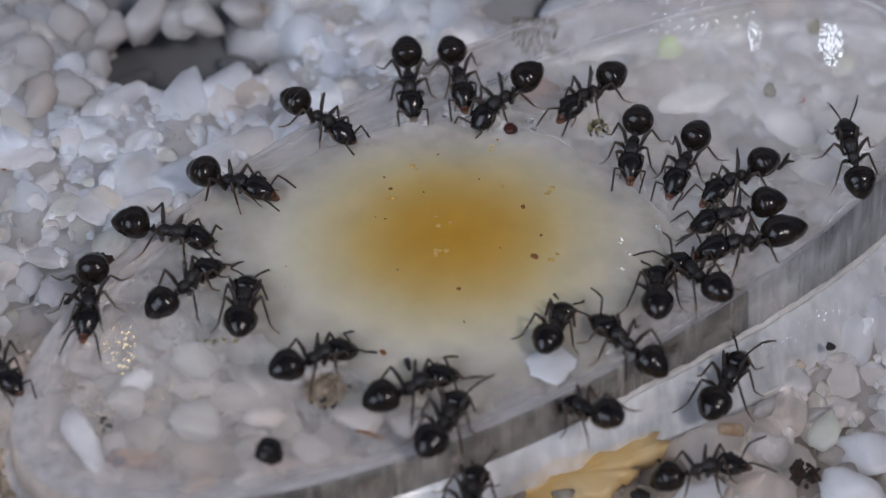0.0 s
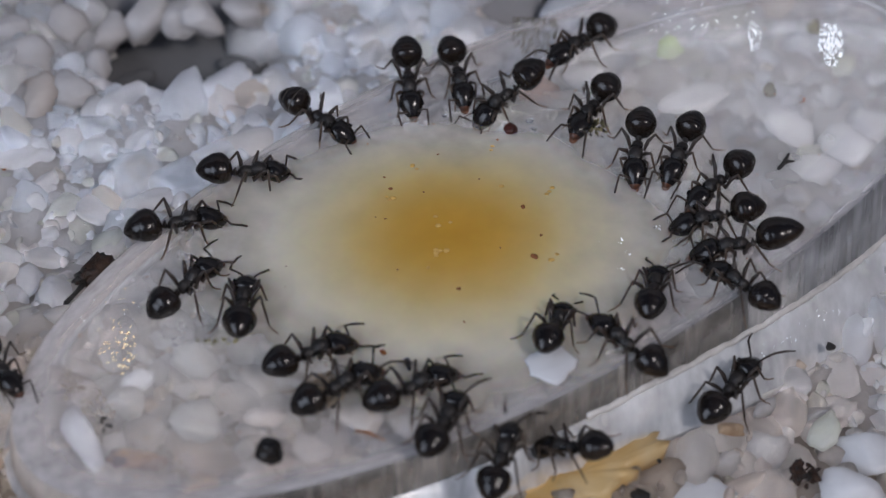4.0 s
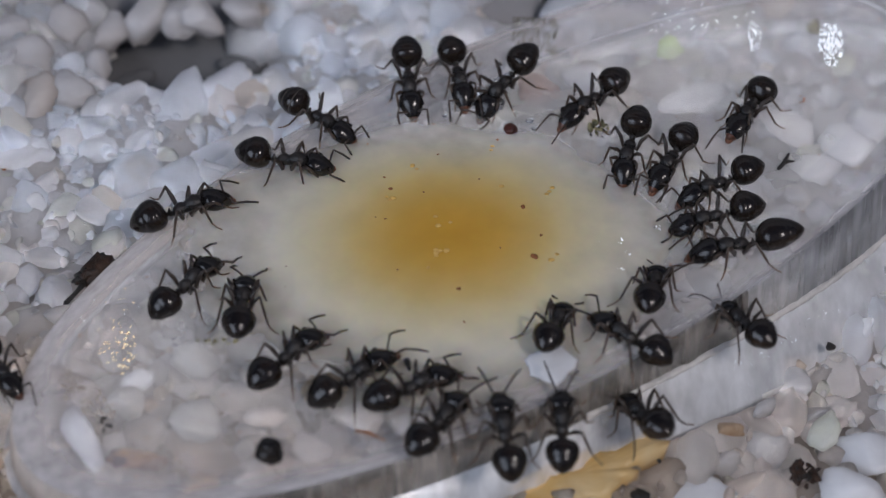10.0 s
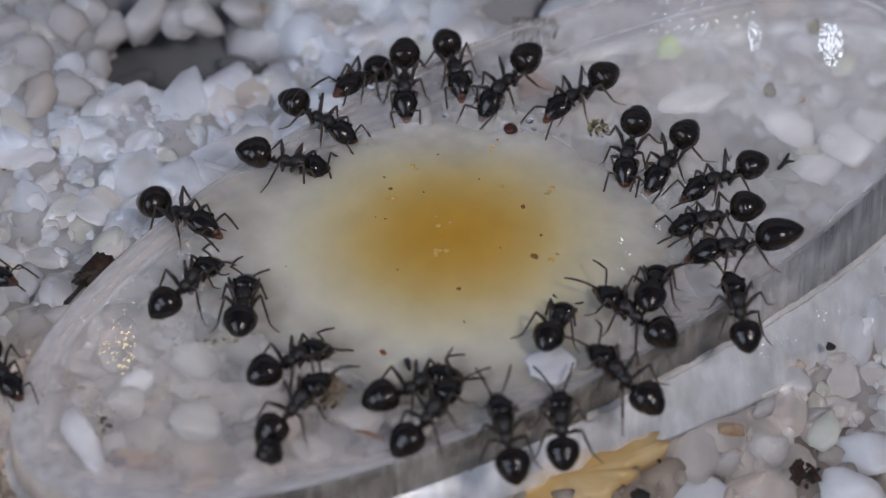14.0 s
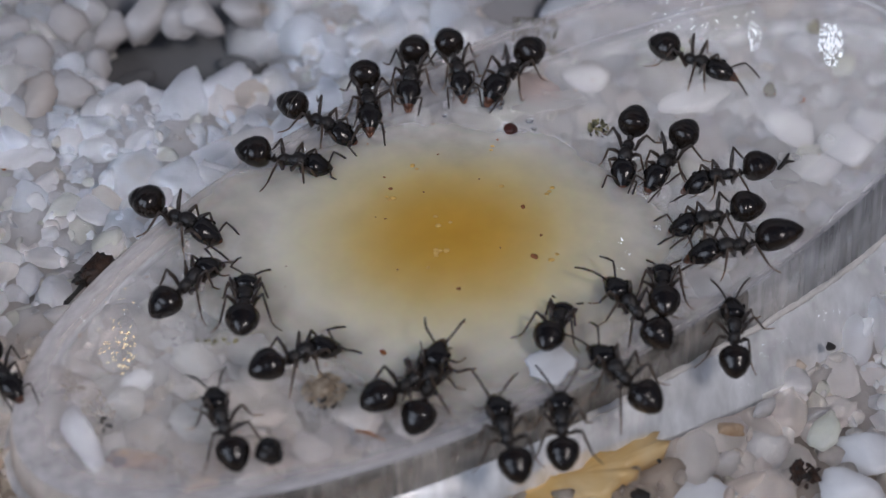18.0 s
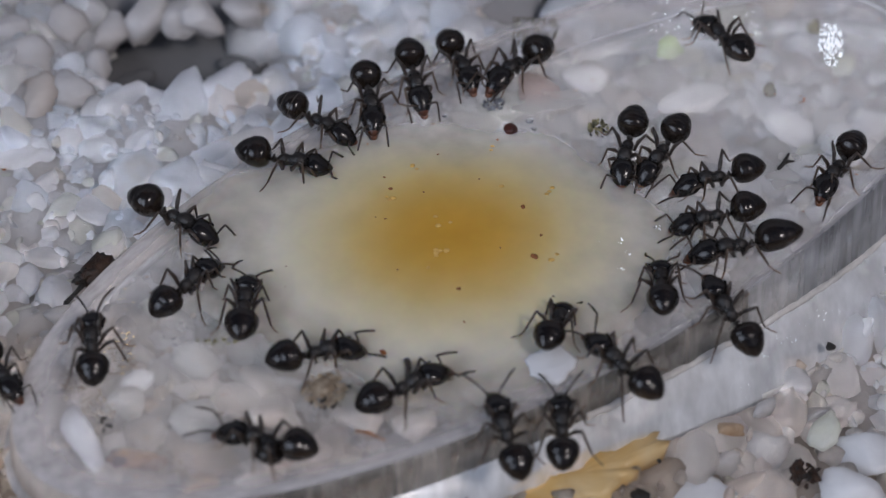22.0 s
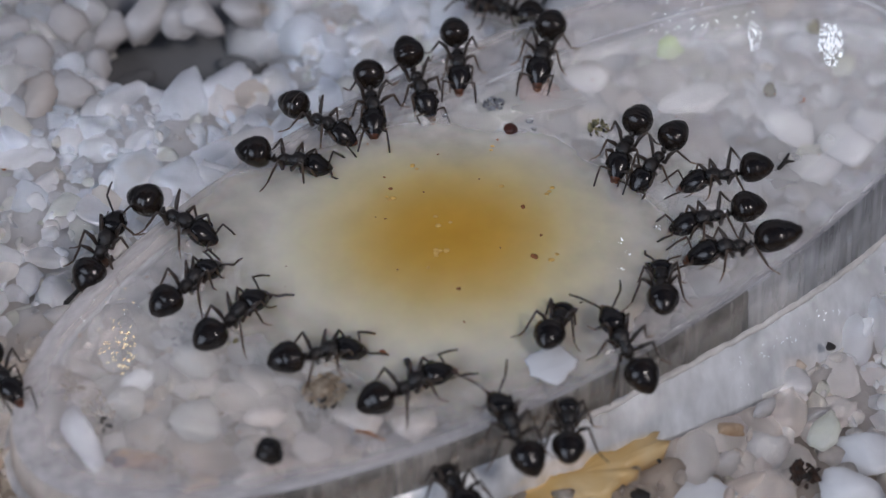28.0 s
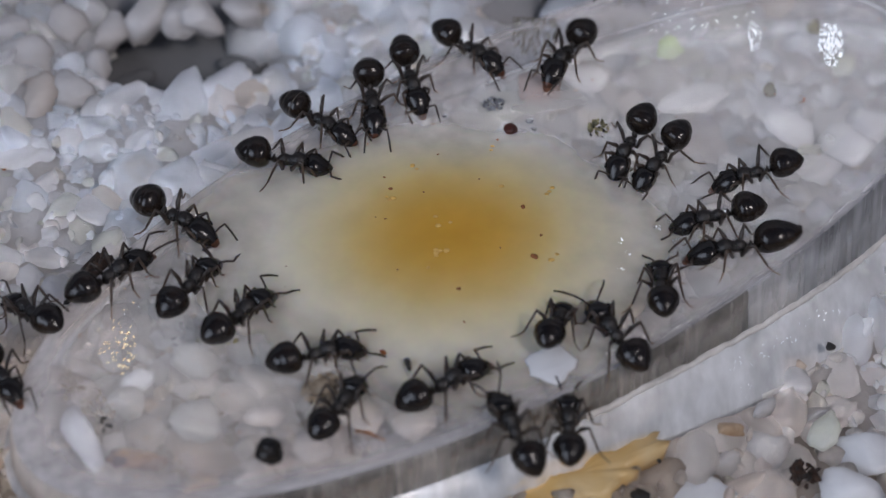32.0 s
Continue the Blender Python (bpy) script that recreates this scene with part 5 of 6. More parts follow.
def waving(feelers, index, busy):
    """Small slow strokes of the antennae."""
    rng = Dice(900 + index)
    for scape, side in feelers:
        here = scape.location.copy()
        keys, t = [], 0.0
        while t < 32.0:
            keys.append((t, Matrix.Translation(here) @ pose(0, 0, 0, 0, rng.uniform(-busy, busy), rng.uniform(-busy, busy))))
            t += rng.uniform(0.4, 1.3)
        keys.append((32.0, keys[-1][1]))
        walk(scape, keys)


def go(name, rows):
    """Keys an ant: rows of seconds, x, y and height in mm, heading and nose-down pitch in degrees."""
    root, legs, feelers, walker, index, scale = ANTS[name]
    keys, old = [], None
    path = []
    for t, x, y, z, yaw, pitch in rows:
        while old is not None and yaw - old > 180:
            yaw -= 360
        while old is not None and yaw - old < -180:
            yaw += 360
        if old is not None and abs(yaw - old) > 80:
            t0, x0, y0, z0, w0, p0 = path[-1]
            for s in (1 / 3, 2 / 3):
                path.append((t0 + (t - t0) * s, x0 + (x - x0) * s, y0 + (y - y0) * s, z0 + (z - z0) * s, w0 + (yaw - w0) * s, p0 + (pitch - p0) * s))
        path.append((t, x, y, z, yaw, pitch))
        old = yaw
    for t, x, y, z, yaw, pitch in path:
        lift = 0.7 * scale
        m = pose(x * MM, y * MM, (z + lift) * MM, 0, pitch, yaw) @ Matrix.Translation((0, 0, -lift * MM))
        keys.append((t, m))
    if keys[-1][0] < 32:
        keys.append((32.0, keys[-1][1]))
    walk(root, keys)
    if walker:
        gait(legs, path, scale)
    waving(feelers, index, 13 if walker else 8)


def motions():
    go(0, [
        (0, -12.58, 0.43, 0, -4, 10), (1, -12.57, 0.54, 0, 0, 8), (2, -12.27, 0.47, 0, -2, 1), (3, -12.02, 1.16, 0, 15, -1), (6, -12.48, 0.84, 0, 20, 16),
        (7, -12.77, 1.17, 0, 20, 1), (8, -12.68, 1.47, 0, 21, -4), (9, -12.46, 1.62, 0, 23, -3), (10, -11.93, 2.04, 0, 21, -6), (11, -11.41, 2.01, 0, 19, 1),
        (12, -11.18, 2.04, 0, 7, 10), (13, -11.51, 2.07, 0, -22, -15), (14, -12.18, 1.6, 0, -40, -16), (17, -12.22, 1.32, 0, -29, 1),
        (19, -12.18, 1.29, 0, -30, 4), (22, -12.26, 1.28, 0, -30, 7), (28, -12.3, 1.28, 0, -31, 6), (29, -12.2, 1.28, 0, -34, 1),
        (32, -12.29, 1.34, 0, -36, -1),
    ])
    go(1, [
        (0, -9.81, 3.78, 0, -30, -14), (1, -9.84, 3.86, 0, -33, -20), (2, -9.74, 4.16, 0, 16, 19), (3, -9.61, 4.42, 0, 22, 15), (6, -7.92, 4.52, 0, -6, 2),
        (7, -8.44, 4.82, 0, -2, -1), (8, -7.63, 5.27, 0, 14, -2), (9, -7.37, 5.22, 0, -3, -1), (10, -7.17, 5.21, 0, -8, 1), (11, -7.11, 5, 0, -12, 3),
        (12, -7.24, 5.09, 0, -6, 8), (14, -7.16, 5.1, 0, -1, 11), (17, -7.16, 5.18, 0, -4, 7), (32, -7.16, 5.18, 0, -4, 7),
    ])
    go(2, [
        (0, -5.75, 8.11, 0, -37, 7), (9, -5.78, 8.11, 0, -35, 8), (14, -5.76, 8.08, 0, -34, 7), (19, -5.79, 7.91, 0, -32, 7), (32, -5.74, 7.95, 0, -36, 5),
    ])
    go(3, [
        (0, -1.63, 10.71, 0, -86, 9), (10, -1.63, 10.71, 0, -86, 9), (12, -1.71, 10.66, 0, -88, 10), (14, -1.84, 10.67, 0, -90, 7),
        (17, -1.66, 10.9, 0, -97, 4), (18, -1.55, 11.26, 0, -96, -5), (19, -1.54, 11.42, 0, -92, -14), (20, -1.21, 11.42, 0, -85, -13),
        (21, -1.38, 11.37, 0, -88, -12), (22, -1.34, 10.88, 0, -80, 0), (23, -1.24, 10.43, 0, -79, 9), (24, -1.11, 10.73, 0, -73, 7),
        (25, -1.12, 10.72, 0, -72, 15), (28, -1.2, 10.68, 0, -71, 14), (29, -1.44, 10.54, 0, -69, 8), (30, -1.4, 10.68, 0, -70, 14),
        (31, -1.47, 10.76, 0, -74, 13), (32, -1.51, 10.83, 0, -76, 10),
    ])
    go(4, [
        (0, 0.76, 11.18, 0, -78, 1), (11, 0.76, 11.18, 0, -78, 1), (12, 0.6, 11.54, 0, -79, 0), (13, 0.58, 11.73, 0, -78, -1), (14, 0.56, 11.85, 0, -77, -4),
        (17, 0.64, 11.93, 0, -77, -4), (19, 0.73, 11.79, 0, -76, -1), (20, 0.83, 12.09, 0, -73, -9), (21, 0.88, 12.09, 0, -73, -9),
        (22, 0.88, 12.07, 0, -70, -9), (23, 0.84, 12.14, 0, -74, -7), (24, 0.79, 11.91, 0, -77, 7), (25, 0.99, 11.91, 0, -75, 7),
        (28, 0.72, 12.42, 0, -85, 2), (29, 1.1, 12.67, 0, -43, 1), (30, 1.08, 13.25, 0, -49, -9), (31, 0.95, 12.51, 0, -38, 13), (32, 1.43, 13.02, 0, -37, 2),
    ])
    go(5, [
        (0, 2.78, 9.38, 0, -142, 14), (1, 2.88, 9.5, 0, -145, 15), (3, 2.9, 9.47, 0, -148, 21), (6, 2.73, 9.63, 0, -139, 16), (7, 2.79, 9.56, 0, -140, 19),
        (8, 2.79, 9.58, 0, -144, 26), (9, 2.71, 9.92, 0, -138, 19), (10, 2.81, 10.35, 0, -133, 18), (11, 2.78, 10.41, 0, -134, 18),
        (12, 2.9, 10.42, 0, -134, 14), (13, 2.96, 10.44, 0, -132, 9), (14, 2.95, 10.52, 0, -132, 12), (17, 3.04, 11.08, 0, -127, -3),
        (18, 3.21, 11.41, 0, -126, -6), (19, 3.26, 11.66, 0, -129, -9), (21, 3.33, 11.83, 0, -130, -10), (22, 3.48, 11.81, 0, -132, -10),
        (23, 3.6, 11.97, 0, -130, -11), (25, 3.65, 11.97, 0, -131, -11), (28, 4.83, 12.88, 0, -104, -1), (29, 4.94, 13.19, 0, -102, -4),
        (30, 5.22, 13.66, 0, -103, -12), (31, 5.88, 13.19, 0, -108, -9), (32, 5.88, 12.61, 0, -121, -5),
    ])
    go(6, [
        (0, 6.96, 9.84, 0, -137, -2), (1, 7.36, 9.48, 0, -125, -1), (2, 7.53, 9.54, 0, -120, -5), (3, 7.25, 8.99, 0, -118, -5), (6, 6.93, 8.65, 0, -128, 2),
        (7, 7.1, 8.72, 0, -123, 3), (8, 7.14, 8.51, 0, -122, 9), (9, 7.32, 9.1, 0, -126, -4), (10, 7.03, 9.34, 0, -140, 3), (11, 6.79, 9.29, 0, -138, 3),
        (12, 6.52, 9.49, 0, -142, 5), (13, 6.74, 9.85, 0, -147, 8), (14, 6.46, 9.84, 0, -143, 1), (16, 6.64, 11.04, 0, -102, 1), (16.5, 7.68, 11.66, 0, -70, -3),
        (17, 8.88, 12.21, 0, -37, -3), (17.5, 10.22, 12.28, 0, -35, -4), (18, 12.12, 12.17, 0, -31, 0), (18.5, 15.08, 11.26, 0, -62, -1),
        (19, 15.77, 10.96, 0, -85, -5), (20, 16.09, 9.38, 0, -104, 1), (21, 17.07, 5.8, 0, -102, 2), (22, 18.47, 4.65, 0, -122, 1),
        (22.5, 18.99, 2.95, -0.02, -124, -7), (22.8, 18.83, 4.52, 0, -161, -8), (23, 18.44, 4.92, 0, 167, 2), (23.5, 16.98, 7.88, 0, 148, 9),
        (24, 13.62, 11.7, 0, 160, -8), (24.5, 10.63, 12.27, 0, -164, -8), (25, 8.75, 11.65, 0, -156, 5), (25.5, 8.34, 11.48, 0, -132, 0),
        (26.5, 9.36, 14.92, 0, 153, -8), (27.5, 12.32, 21.33, -0.82, 116, -2), (32, 12.32, 21.33, -0.82, 116, -2),
    ])
    go(7, [
        (0, 5.16, -5.33, 0, 72, 11), (32, 5.21, -5.2, 0, 73, 16),
    ])
    go(8, [
        (0, 9.77, -3.04, 0, 87, 12), (3, 9.65, -3.04, 0, 80, 11), (10, 9.63, -2.88, 0, 78, 16), (12, 9.64, -2.79, 0, 78, 17), (17, 9.87, -2.88, 0, 83, 17),
        (19, 10.13, -2.94, 0, 93, 9), (20, 10.02, -2.94, 0, 90, 9), (23, 9.96, -2.64, 0, 89, 11), (32, 9.96, -2.76, 0, 90, 9),
    ])
    go(9, [
        (0, 8.18, -6.57, 0, 136, -8), (3, 8.14, -6.57, 0, 138, -10), (7, 8.22, -6.37, 0, 138, -5), (10, 8.27, -6.17, 0, 141, -3),
        (12, 8.24, -6.07, 0, 144, -5), (13, 8.51, -5.31, 0, 161, 1), (14, 8.57, -4.79, 0, 141, -12), (17, 8.5, -4.73, 0, 130, -13),
        (18, 8.68, -4.51, 0, 128, -13), (18.5, 9.11, -5.74, 0, 129, -3), (19, 10.24, -6.99, -0.11, 131, 5), (19.5, 11.29, -6.6, -0.37, 117, -2),
        (20, 12.76, -5.58, -1.04, 94, -3), (21, 13, -5.16, -0.25, 102, -14), (22, 12.95, -4.62, 0, 121, -17), (23, 12.7, -3.98, 0, 114, -15),
        (24, 12.99, -4.38, 0, 110, -21), (25, 13.03, -4.93, 0, 125, -15), (25.5, 14.32, -4.05, -2.24, 31, 20), (26.2, 17.01, -5.01, -4.07, -56, -17),
        (27, 20.89, -10.3, -3.86, -52, -10), (27.5, 23.13, -13.77, -3.77, -54, -12), (32, 23.13, -13.77, -3.77, -54, -12),
    ])
    go(10, [
        (0, 12.94, -6.26, -2.93, 68, -4), (1, 13.86, -5.8, -3.66, 42, -19), (2, 13.36, -6.08, -3.15, 60, -15), (3, 13.23, -6.31, -3.3, 57, -10),
        (6, 12.46, -6.7, -2.69, 78, -2), (7, 11.16, -8.49, -2.59, 110, 5), (8, 9.64, -9.52, -2.69, 136, 21), (8.5, 10.34, -8.58, -2.1, 109, 0),
        (9, 11.2, -7.99, -2.54, 87, 3), (9.5, 10.04, -8.56, -2.03, 102, 5), (10, 8.88, -9.2, -1.96, 118, 16), (11, 8.41, -9.35, -0.86, 116, -1),
        (12, 8.23, -9.15, -0.62, 117, 2), (13, 8.06, -8.97, -0.06, 124, -8), (14, 7.99, -8.71, 0, 131, -13), (17, 7.99, -8.64, 0, 133, -12),
        (18, 7.96, -8.67, 0, 129, -10), (19, 7.9, -9.13, -0.02, 129, -11), (20, 7.84, -8.42, 0, 130, -19), (21, 7.86, -7.9, 0, 132, -13),
        (24, 7.94, -7.93, 0, 137, -11), (25, 8.11, -7.34, 0, 137, -26), (28, 8.19, -6.83, 0, 117, -22), (29, 7.99, -6.28, 0, 119, -18),
        (30, 7.7, -6.04, 0, 116, -7), (31, 7.84, -6, 0, 122, -9), (32, 7.71, -6, 0, 122, -9),
    ])
    go(11, [
        (0, 6.33, -9.97, -0.8, 134, 19), (1, 6.19, -10.04, -0.89, 144, 20), (2, 5.81, -10.27, -1.03, 146, 23), (3, 5.66, -10.95, -2.52, -146, -10),
        (4, 5.52, -11.1, -2.09, 153, 21), (5, 5.39, -11.05, -0.83, 128, 5), (6, 5.55, -10.92, -0.75, 114, 3), (7, 5.8, -10.97, -0.81, 105, -5),
        (8, 5.58, -11.02, -0.64, 99, -11), (9, 5.53, -10.98, -0.7, 96, -7), (10, 5.29, -11.13, -0.61, 91, -14), (12, 5.2, -11.16, -0.56, 94, -13),
        (14, 5.26, -11.11, -0.58, 93, -12), (22, 5.3, -11.1, -0.7, 91, -8), (23, 5.43, -11.02, -0.85, 89, -4), (25, 5.56, -10.94, -0.79, 91, -5),
        (28, 5.59, -10.86, -0.89, 90, 1), (32, 5.61, -10.89, -0.8, 91, -4),
    ])
    go(12, [
        (0, 1.19, -13.87, -2.14, 76, 4), (1, 1.81, -13.18, -1.58, 77, 4), (2, 2.14, -12.94, -1.03, 79, -3), (3, 2.46, -12.75, -1.35, 71, -2),
        (6, 2.72, -12.12, 0, 93, -13), (7, 2.72, -11.87, 0, 98, -11), (8, 2.8, -11.92, 0, 101, -13), (10, 2.74, -12.03, 0, 96, -14),
        (14, 2.77, -12.16, 0, 100, -16), (20, 2.79, -12.16, 0, 104, -14), (23, 2.79, -11.92, 0, 106, -14), (24, 2.97, -11.89, 0, 108, -14),
        (32, 3.1, -11.88, 0, 114, -15),
    ])
    go(13, [
        (0, 11.67, -11.15, -3.42, 13, -8), (0.5, 13.67, -12.25, -3.47, 8, 19), (1, 16.52, -15.29, -3.49, -34, -10), (1.5, 18.27, -18.46, -3.47, -51, -5),
        (32, 18.27, -18.46, -3.47, -51, -5),
    ])
    go(14, [
        (0, -11.64, -2.87, 0, 49, -6), (10, -11.61, -2.81, 0, 53, -6), (20, -11.57, -2.83, 0, 53, -3), (29, -11.55, -2.84, 0, 54, 0),
        (30, -11.53, -2.78, 0, 55, -1), (32, -11.43, -2.81, 0, 60, 0),
    ])
    go(15, [
        (0, -9.06, -4.1, 0, 88, 5), (10, -9.14, -4.13, 0, 88, 4), (18, -9.03, -3.99, 0, 90, 5), (22, -9.01, -4.16, 0, 88, 2), (23, -9.4, -4.34, 0, 89, -15),
        (24, -9.4, -4.27, 0, 89, -20), (25, -9.38, -3.91, 0, 90, -23), (28, -9.45, -4.98, 0, 53, -5), (29, -9.08, -4.35, 0, 59, -8),
        (30, -9.13, -4.19, 0, 61, -1), (31, -9.12, -4.74, 0, 53, 1), (32, -9.13, -4.78, 0, 53, 0),
    ])
    go(16, [
        (0, -5.63, -7.51, 0, 36, 5), (2, -5.74, -7.48, 0, 33, 4), (3, -5.8, -7.3, 0, 30, -1), (6, -5.85, -7, 0, 36, -2), (7, -5.79, -6.78, 0, 40, -4),
        (8, -6.92, -7.44, 0, 54, 4), (9, -6.81, -7.29, 0, 50, -6), (10, -6.91, -7.36, 0, 49, -7), (11, -7.04, -7.83, 0, 48, -4), (12, -7.04, -7.79, 0, 43, -2),
        (13, -6.91, -7.86, 0, 43, -2), (14, -6.71, -7.67, 0, 41, 3), (17, -6.47, -7.6, 0, 32, 2), (19, -6.47, -7.25, 0, 36, 0), (20, -6.21, -7.31, 0, 27, -1),
        (21, -6.05, -7.28, 0, 28, 3), (22, -5.5, -7.21, 0, 21, 2), (23, -5.41, -7.24, 0, 24, 3), (32, -5.5, -7.27, 0, 22, 0),
    ])
    go(17, [
        (0, -16.1, -3.8, 0, -91, 2), (0.1, -15.9, -4.2, 0, -90, 2), (0.2, -14.85, -5.6, 0, -84, 0), (0.3, -14.2, -6.6, 0, -76, 0), (0.4, -12.5, -8.1, 0, -45, 0),
        (0.5, -11.32, -9.5, 0, -47, 0), (1, -6.54, -12.57, 0, 1, 4),
        (1.5, -6.3, -11.18, 0, 39, 9), (2, -6.34, -9.95, 0, 48, -18), (3, -5.15, -9.43, 0, 44, 0), (6, -4.35, -8.75, 0, 28, -12),
        (7, -3.93, -8.61, 0, 45, -1), (8, -3.95, -8.66, 0, 44, -8), (9, -4.04, -8.64, 0, 50, 1), (10, -3.91, -8.59, 0, 38, -9), (11, -3.89, -8.43, 0, 47, -3),
        (12, -4.13, -8.7, 0, 49, -9), (13, -4.92, -9.3, 0, 45, -14), (14, -6.52, -10.44, 0, 51, -15), (16.5, -7.44, -11.6, 0, 54, -11),
        (17, -7.53, -11.34, 0, 49, -17), (17.5, -8.63, -11.49, 0, 80, -11), (18, -9.74, -11.58, 0, 109, -10), (19, -10.29, -10.75, 0, 109, -4),
        (19.5, -12.15, -9.66, 0, 127, -3), (20, -13.82, -8.78, 0, 139, -1), (21, -14.59, -7.95, 0, 110, -1), (22, -15.83, -6.62, 0, 96, -2),
        (22.5, -16.64, -6.33, 0, 106, -2), (23, -16.86, -6.35, 0, 118, 0), (23.5, -16.32, -4.81, 0, 96, -4), (24, -16.12, -3.29, 0, 86, -1),
        (25, -16.11, -1.9, -0.38, 67, 17), (25.5, -15.75, -1.2, -1.2, 60, 14), (26.3, -14.9, -1.2, -4.2, 90, 4), (27.6, -14.8, -1.5, -5, 150, 0),
        (28.2, -15.3, -1.7, -3.6, 168, 0), (28.4, -16.3, -1.75, -2, 166, 4), (28.7, -17.5, -2.2, -1, 152, 5),
        (29, -18.39, -2.73, -0.57, 142, 6), (30, -18.98, -3.59, -0.71, 137, 13), (31, -19.16, -4.05, -0.75, 134, 16), (32, -18.94, -3.92, -0.7, 132, 17),
    ])
    go(18, [
        (0, -1.24, -9.31, 0, 33, -1), (14, -1.22, -9.31, 0, 31, -2), (17, -1.25, -9.27, 0, 29, -5), (18, -1.48, -9.15, 0, 39, -1),
        (20, -1.49, -9.34, 0, 30, -4), (21, -1.57, -9.3, 0, 33, -4), (25, -1.51, -9.38, 0, 34, -3), (28, -1.47, -9.29, 0, 32, -7),
        (29, -1.5, -9.26, 0, 38, -5), (30, -1.4, -8.91, 0, 42, -9), (31, -1.3, -8.95, 0, 43, -12), (32, 0.2, -9.08, 0, 34, -7),
    ])
    go(19, [
        (0, 0.13, -11.38, 0, 68, 0), (3, 0.12, -11.38, 0, 70, 1), (8, 0.01, -11.38, 0, 65, -1), (9, -0.02, -11.41, 0, 62, -3), (11, -0.08, -11.31, 0, 59, -1),
        (12, -0.2, -11.26, 0, 59, -19), (13, -0.54, -11.26, 0, 55, -22), (14, -0.56, -11.01, 0, 54, -19), (17, -0.27, -9.54, 0, 62, -19),
        (18, -0.62, -9.2, 0, 74, -26), (19, -0.95, -11.07, 0, 59, -26), (20, -2.05, -12.81, 0, 55, -8), (20.5, -3.33, -13.54, 0, 91, -7),
        (21, -4.56, -14.15, 0, 106, 0), (21.5, -6.2, -13.05, 0, 143, 3), (22, -7.98, -12.53, 0, 161, -2), (22.5, -9.3, -11.59, 0, 146, -8),
        (23, -11.95, -9.57, 0, 130, 1), (23.5, -11.76, -8.96, 0, 111, -6), (24, -11.62, -9.13, 0, 94, -3), (24.5, -13.12, -7.92, 0, 104, -5),
        (25, -14.06, -6.81, 0, 103, 4), (25.5, -14.5, -6.1, 0, 101, 4), (26.5, -15.28, -3.1, 0, 83, -12), (27.5, -15.58, -0.33, -0.4, 69, -16),
        (28, -15.7, -0.01, -0.54, 71, -16), (29, -14.52, -0.56, 0, 46, -26), (30, -14.57, -1.59, 0, 37, -12), (31, -14.82, -1.91, 0, 45, -3),
        (32, -15.07, -2.27, 0, 41, -5),
    ])
    go(20, [
        (0, -4.69, -16.71, -2.34, 96, 0), (4.5, -4.69, -16.71, -2.34, 96, 0), (5.5, -7.27, -13.5, 0, 104, -2), (6, -13.23, -7.67, 0, 105, -2),
        (6.5, -18.06, -4.8, -0.3, 119, 8), (7, -17.31, -3.68, -0.3, 72, 15), (7.5, -17.08, -1.79, -0.79, 78, 12), (8, -18.55, -5.4, -0.52, -111, -26),
        (8.5, -20.25, -6.73, -1.03, -127, -25), (9, -23.79, -6.43, -1.67, -203, 23), (32, -23.79, -6.43, -1.67, -203, 23),
    ])
    go(21, [
        (0, -19.95, -7.64, -0.4, -62, -6), (32, -19.84, -8.26, -0.3, -65, -8),
    ])
    go(22, [
        (0, 11.57, -2.24, 0, 126, 6), (1, 11.76, -2.22, 0, 115, 4), (2, 12.15, -2.28, 0, 122, -8), (3, 12.76, -2.53, 0, 135, -3),
        (6, 14.5, -3.3, -0.16, 126, 10), (7, 14.15, -3.63, -0.35, 122, 13), (8, 14.62, -3.67, -1.02, 110, 9), (9, 14.32, -4.07, -2.07, -214, 28),
        (10, 13.61, -4.51, -0.76, 121, 10), (11, 13.33, -4.85, -0.83, 120, 9), (12, 12.63, -5.61, -0.9, 109, 3), (13, 13.08, -5.09, -0.62, 108, -2),
        (14, 13.47, -4.4, -0.01, 98, -13), (17, 13.31, -4.99, -0.75, 113, 0), (18, 13.26, -5.06, -0.98, 88, -12), (18.5, 14.35, -3.91, -2.3, 62, -9),
        (19, 15.59, -2.47, -2.38, 52, -18), (19.5, 18.21, 0.92, -0.97, 61, -14), (20, 18.69, 4.38, 0, 86, -7), (20.5, 19.23, 6.65, 0, 91, -6),
        (21, 19.9, 8.68, 0, 101, -5), (21.5, 17.61, 12.24, 0, 126, -8), (22, 13.49, 14.02, 0, 121, 6), (22.5, 12.38, 14.4, 0, 136, 5),
        (23, 10.71, 15.47, 0, 134, 11), (23.5, 8.38, 18.11, -0.29, 140, 12), (24, 6.27, 17.14, -0.29, 153, 14), (25, 4.95, 15.61, 0, -165, 0),
        (25.5, 4.84, 15.62, 0, -163, -4), (27.5, 4.2, 16.4, -0.7, -195, 10), (27.8, 3.4, 17.2, -1.2, -188, 10), (28.1, 3, 19, -2.6, -235, 6), (28.5, 3, 21.5, -3.4, -262, 0),
        (30.3, 2.6, 20.8, -3.2, -96, -6), (31, 2.14, 16.12, -0.57, -72, -26), (31.5, 5.95, 17.61, -0.31, -46, -23), (32, 9.51, 18.62, -0.36, -146, -19),
    ])
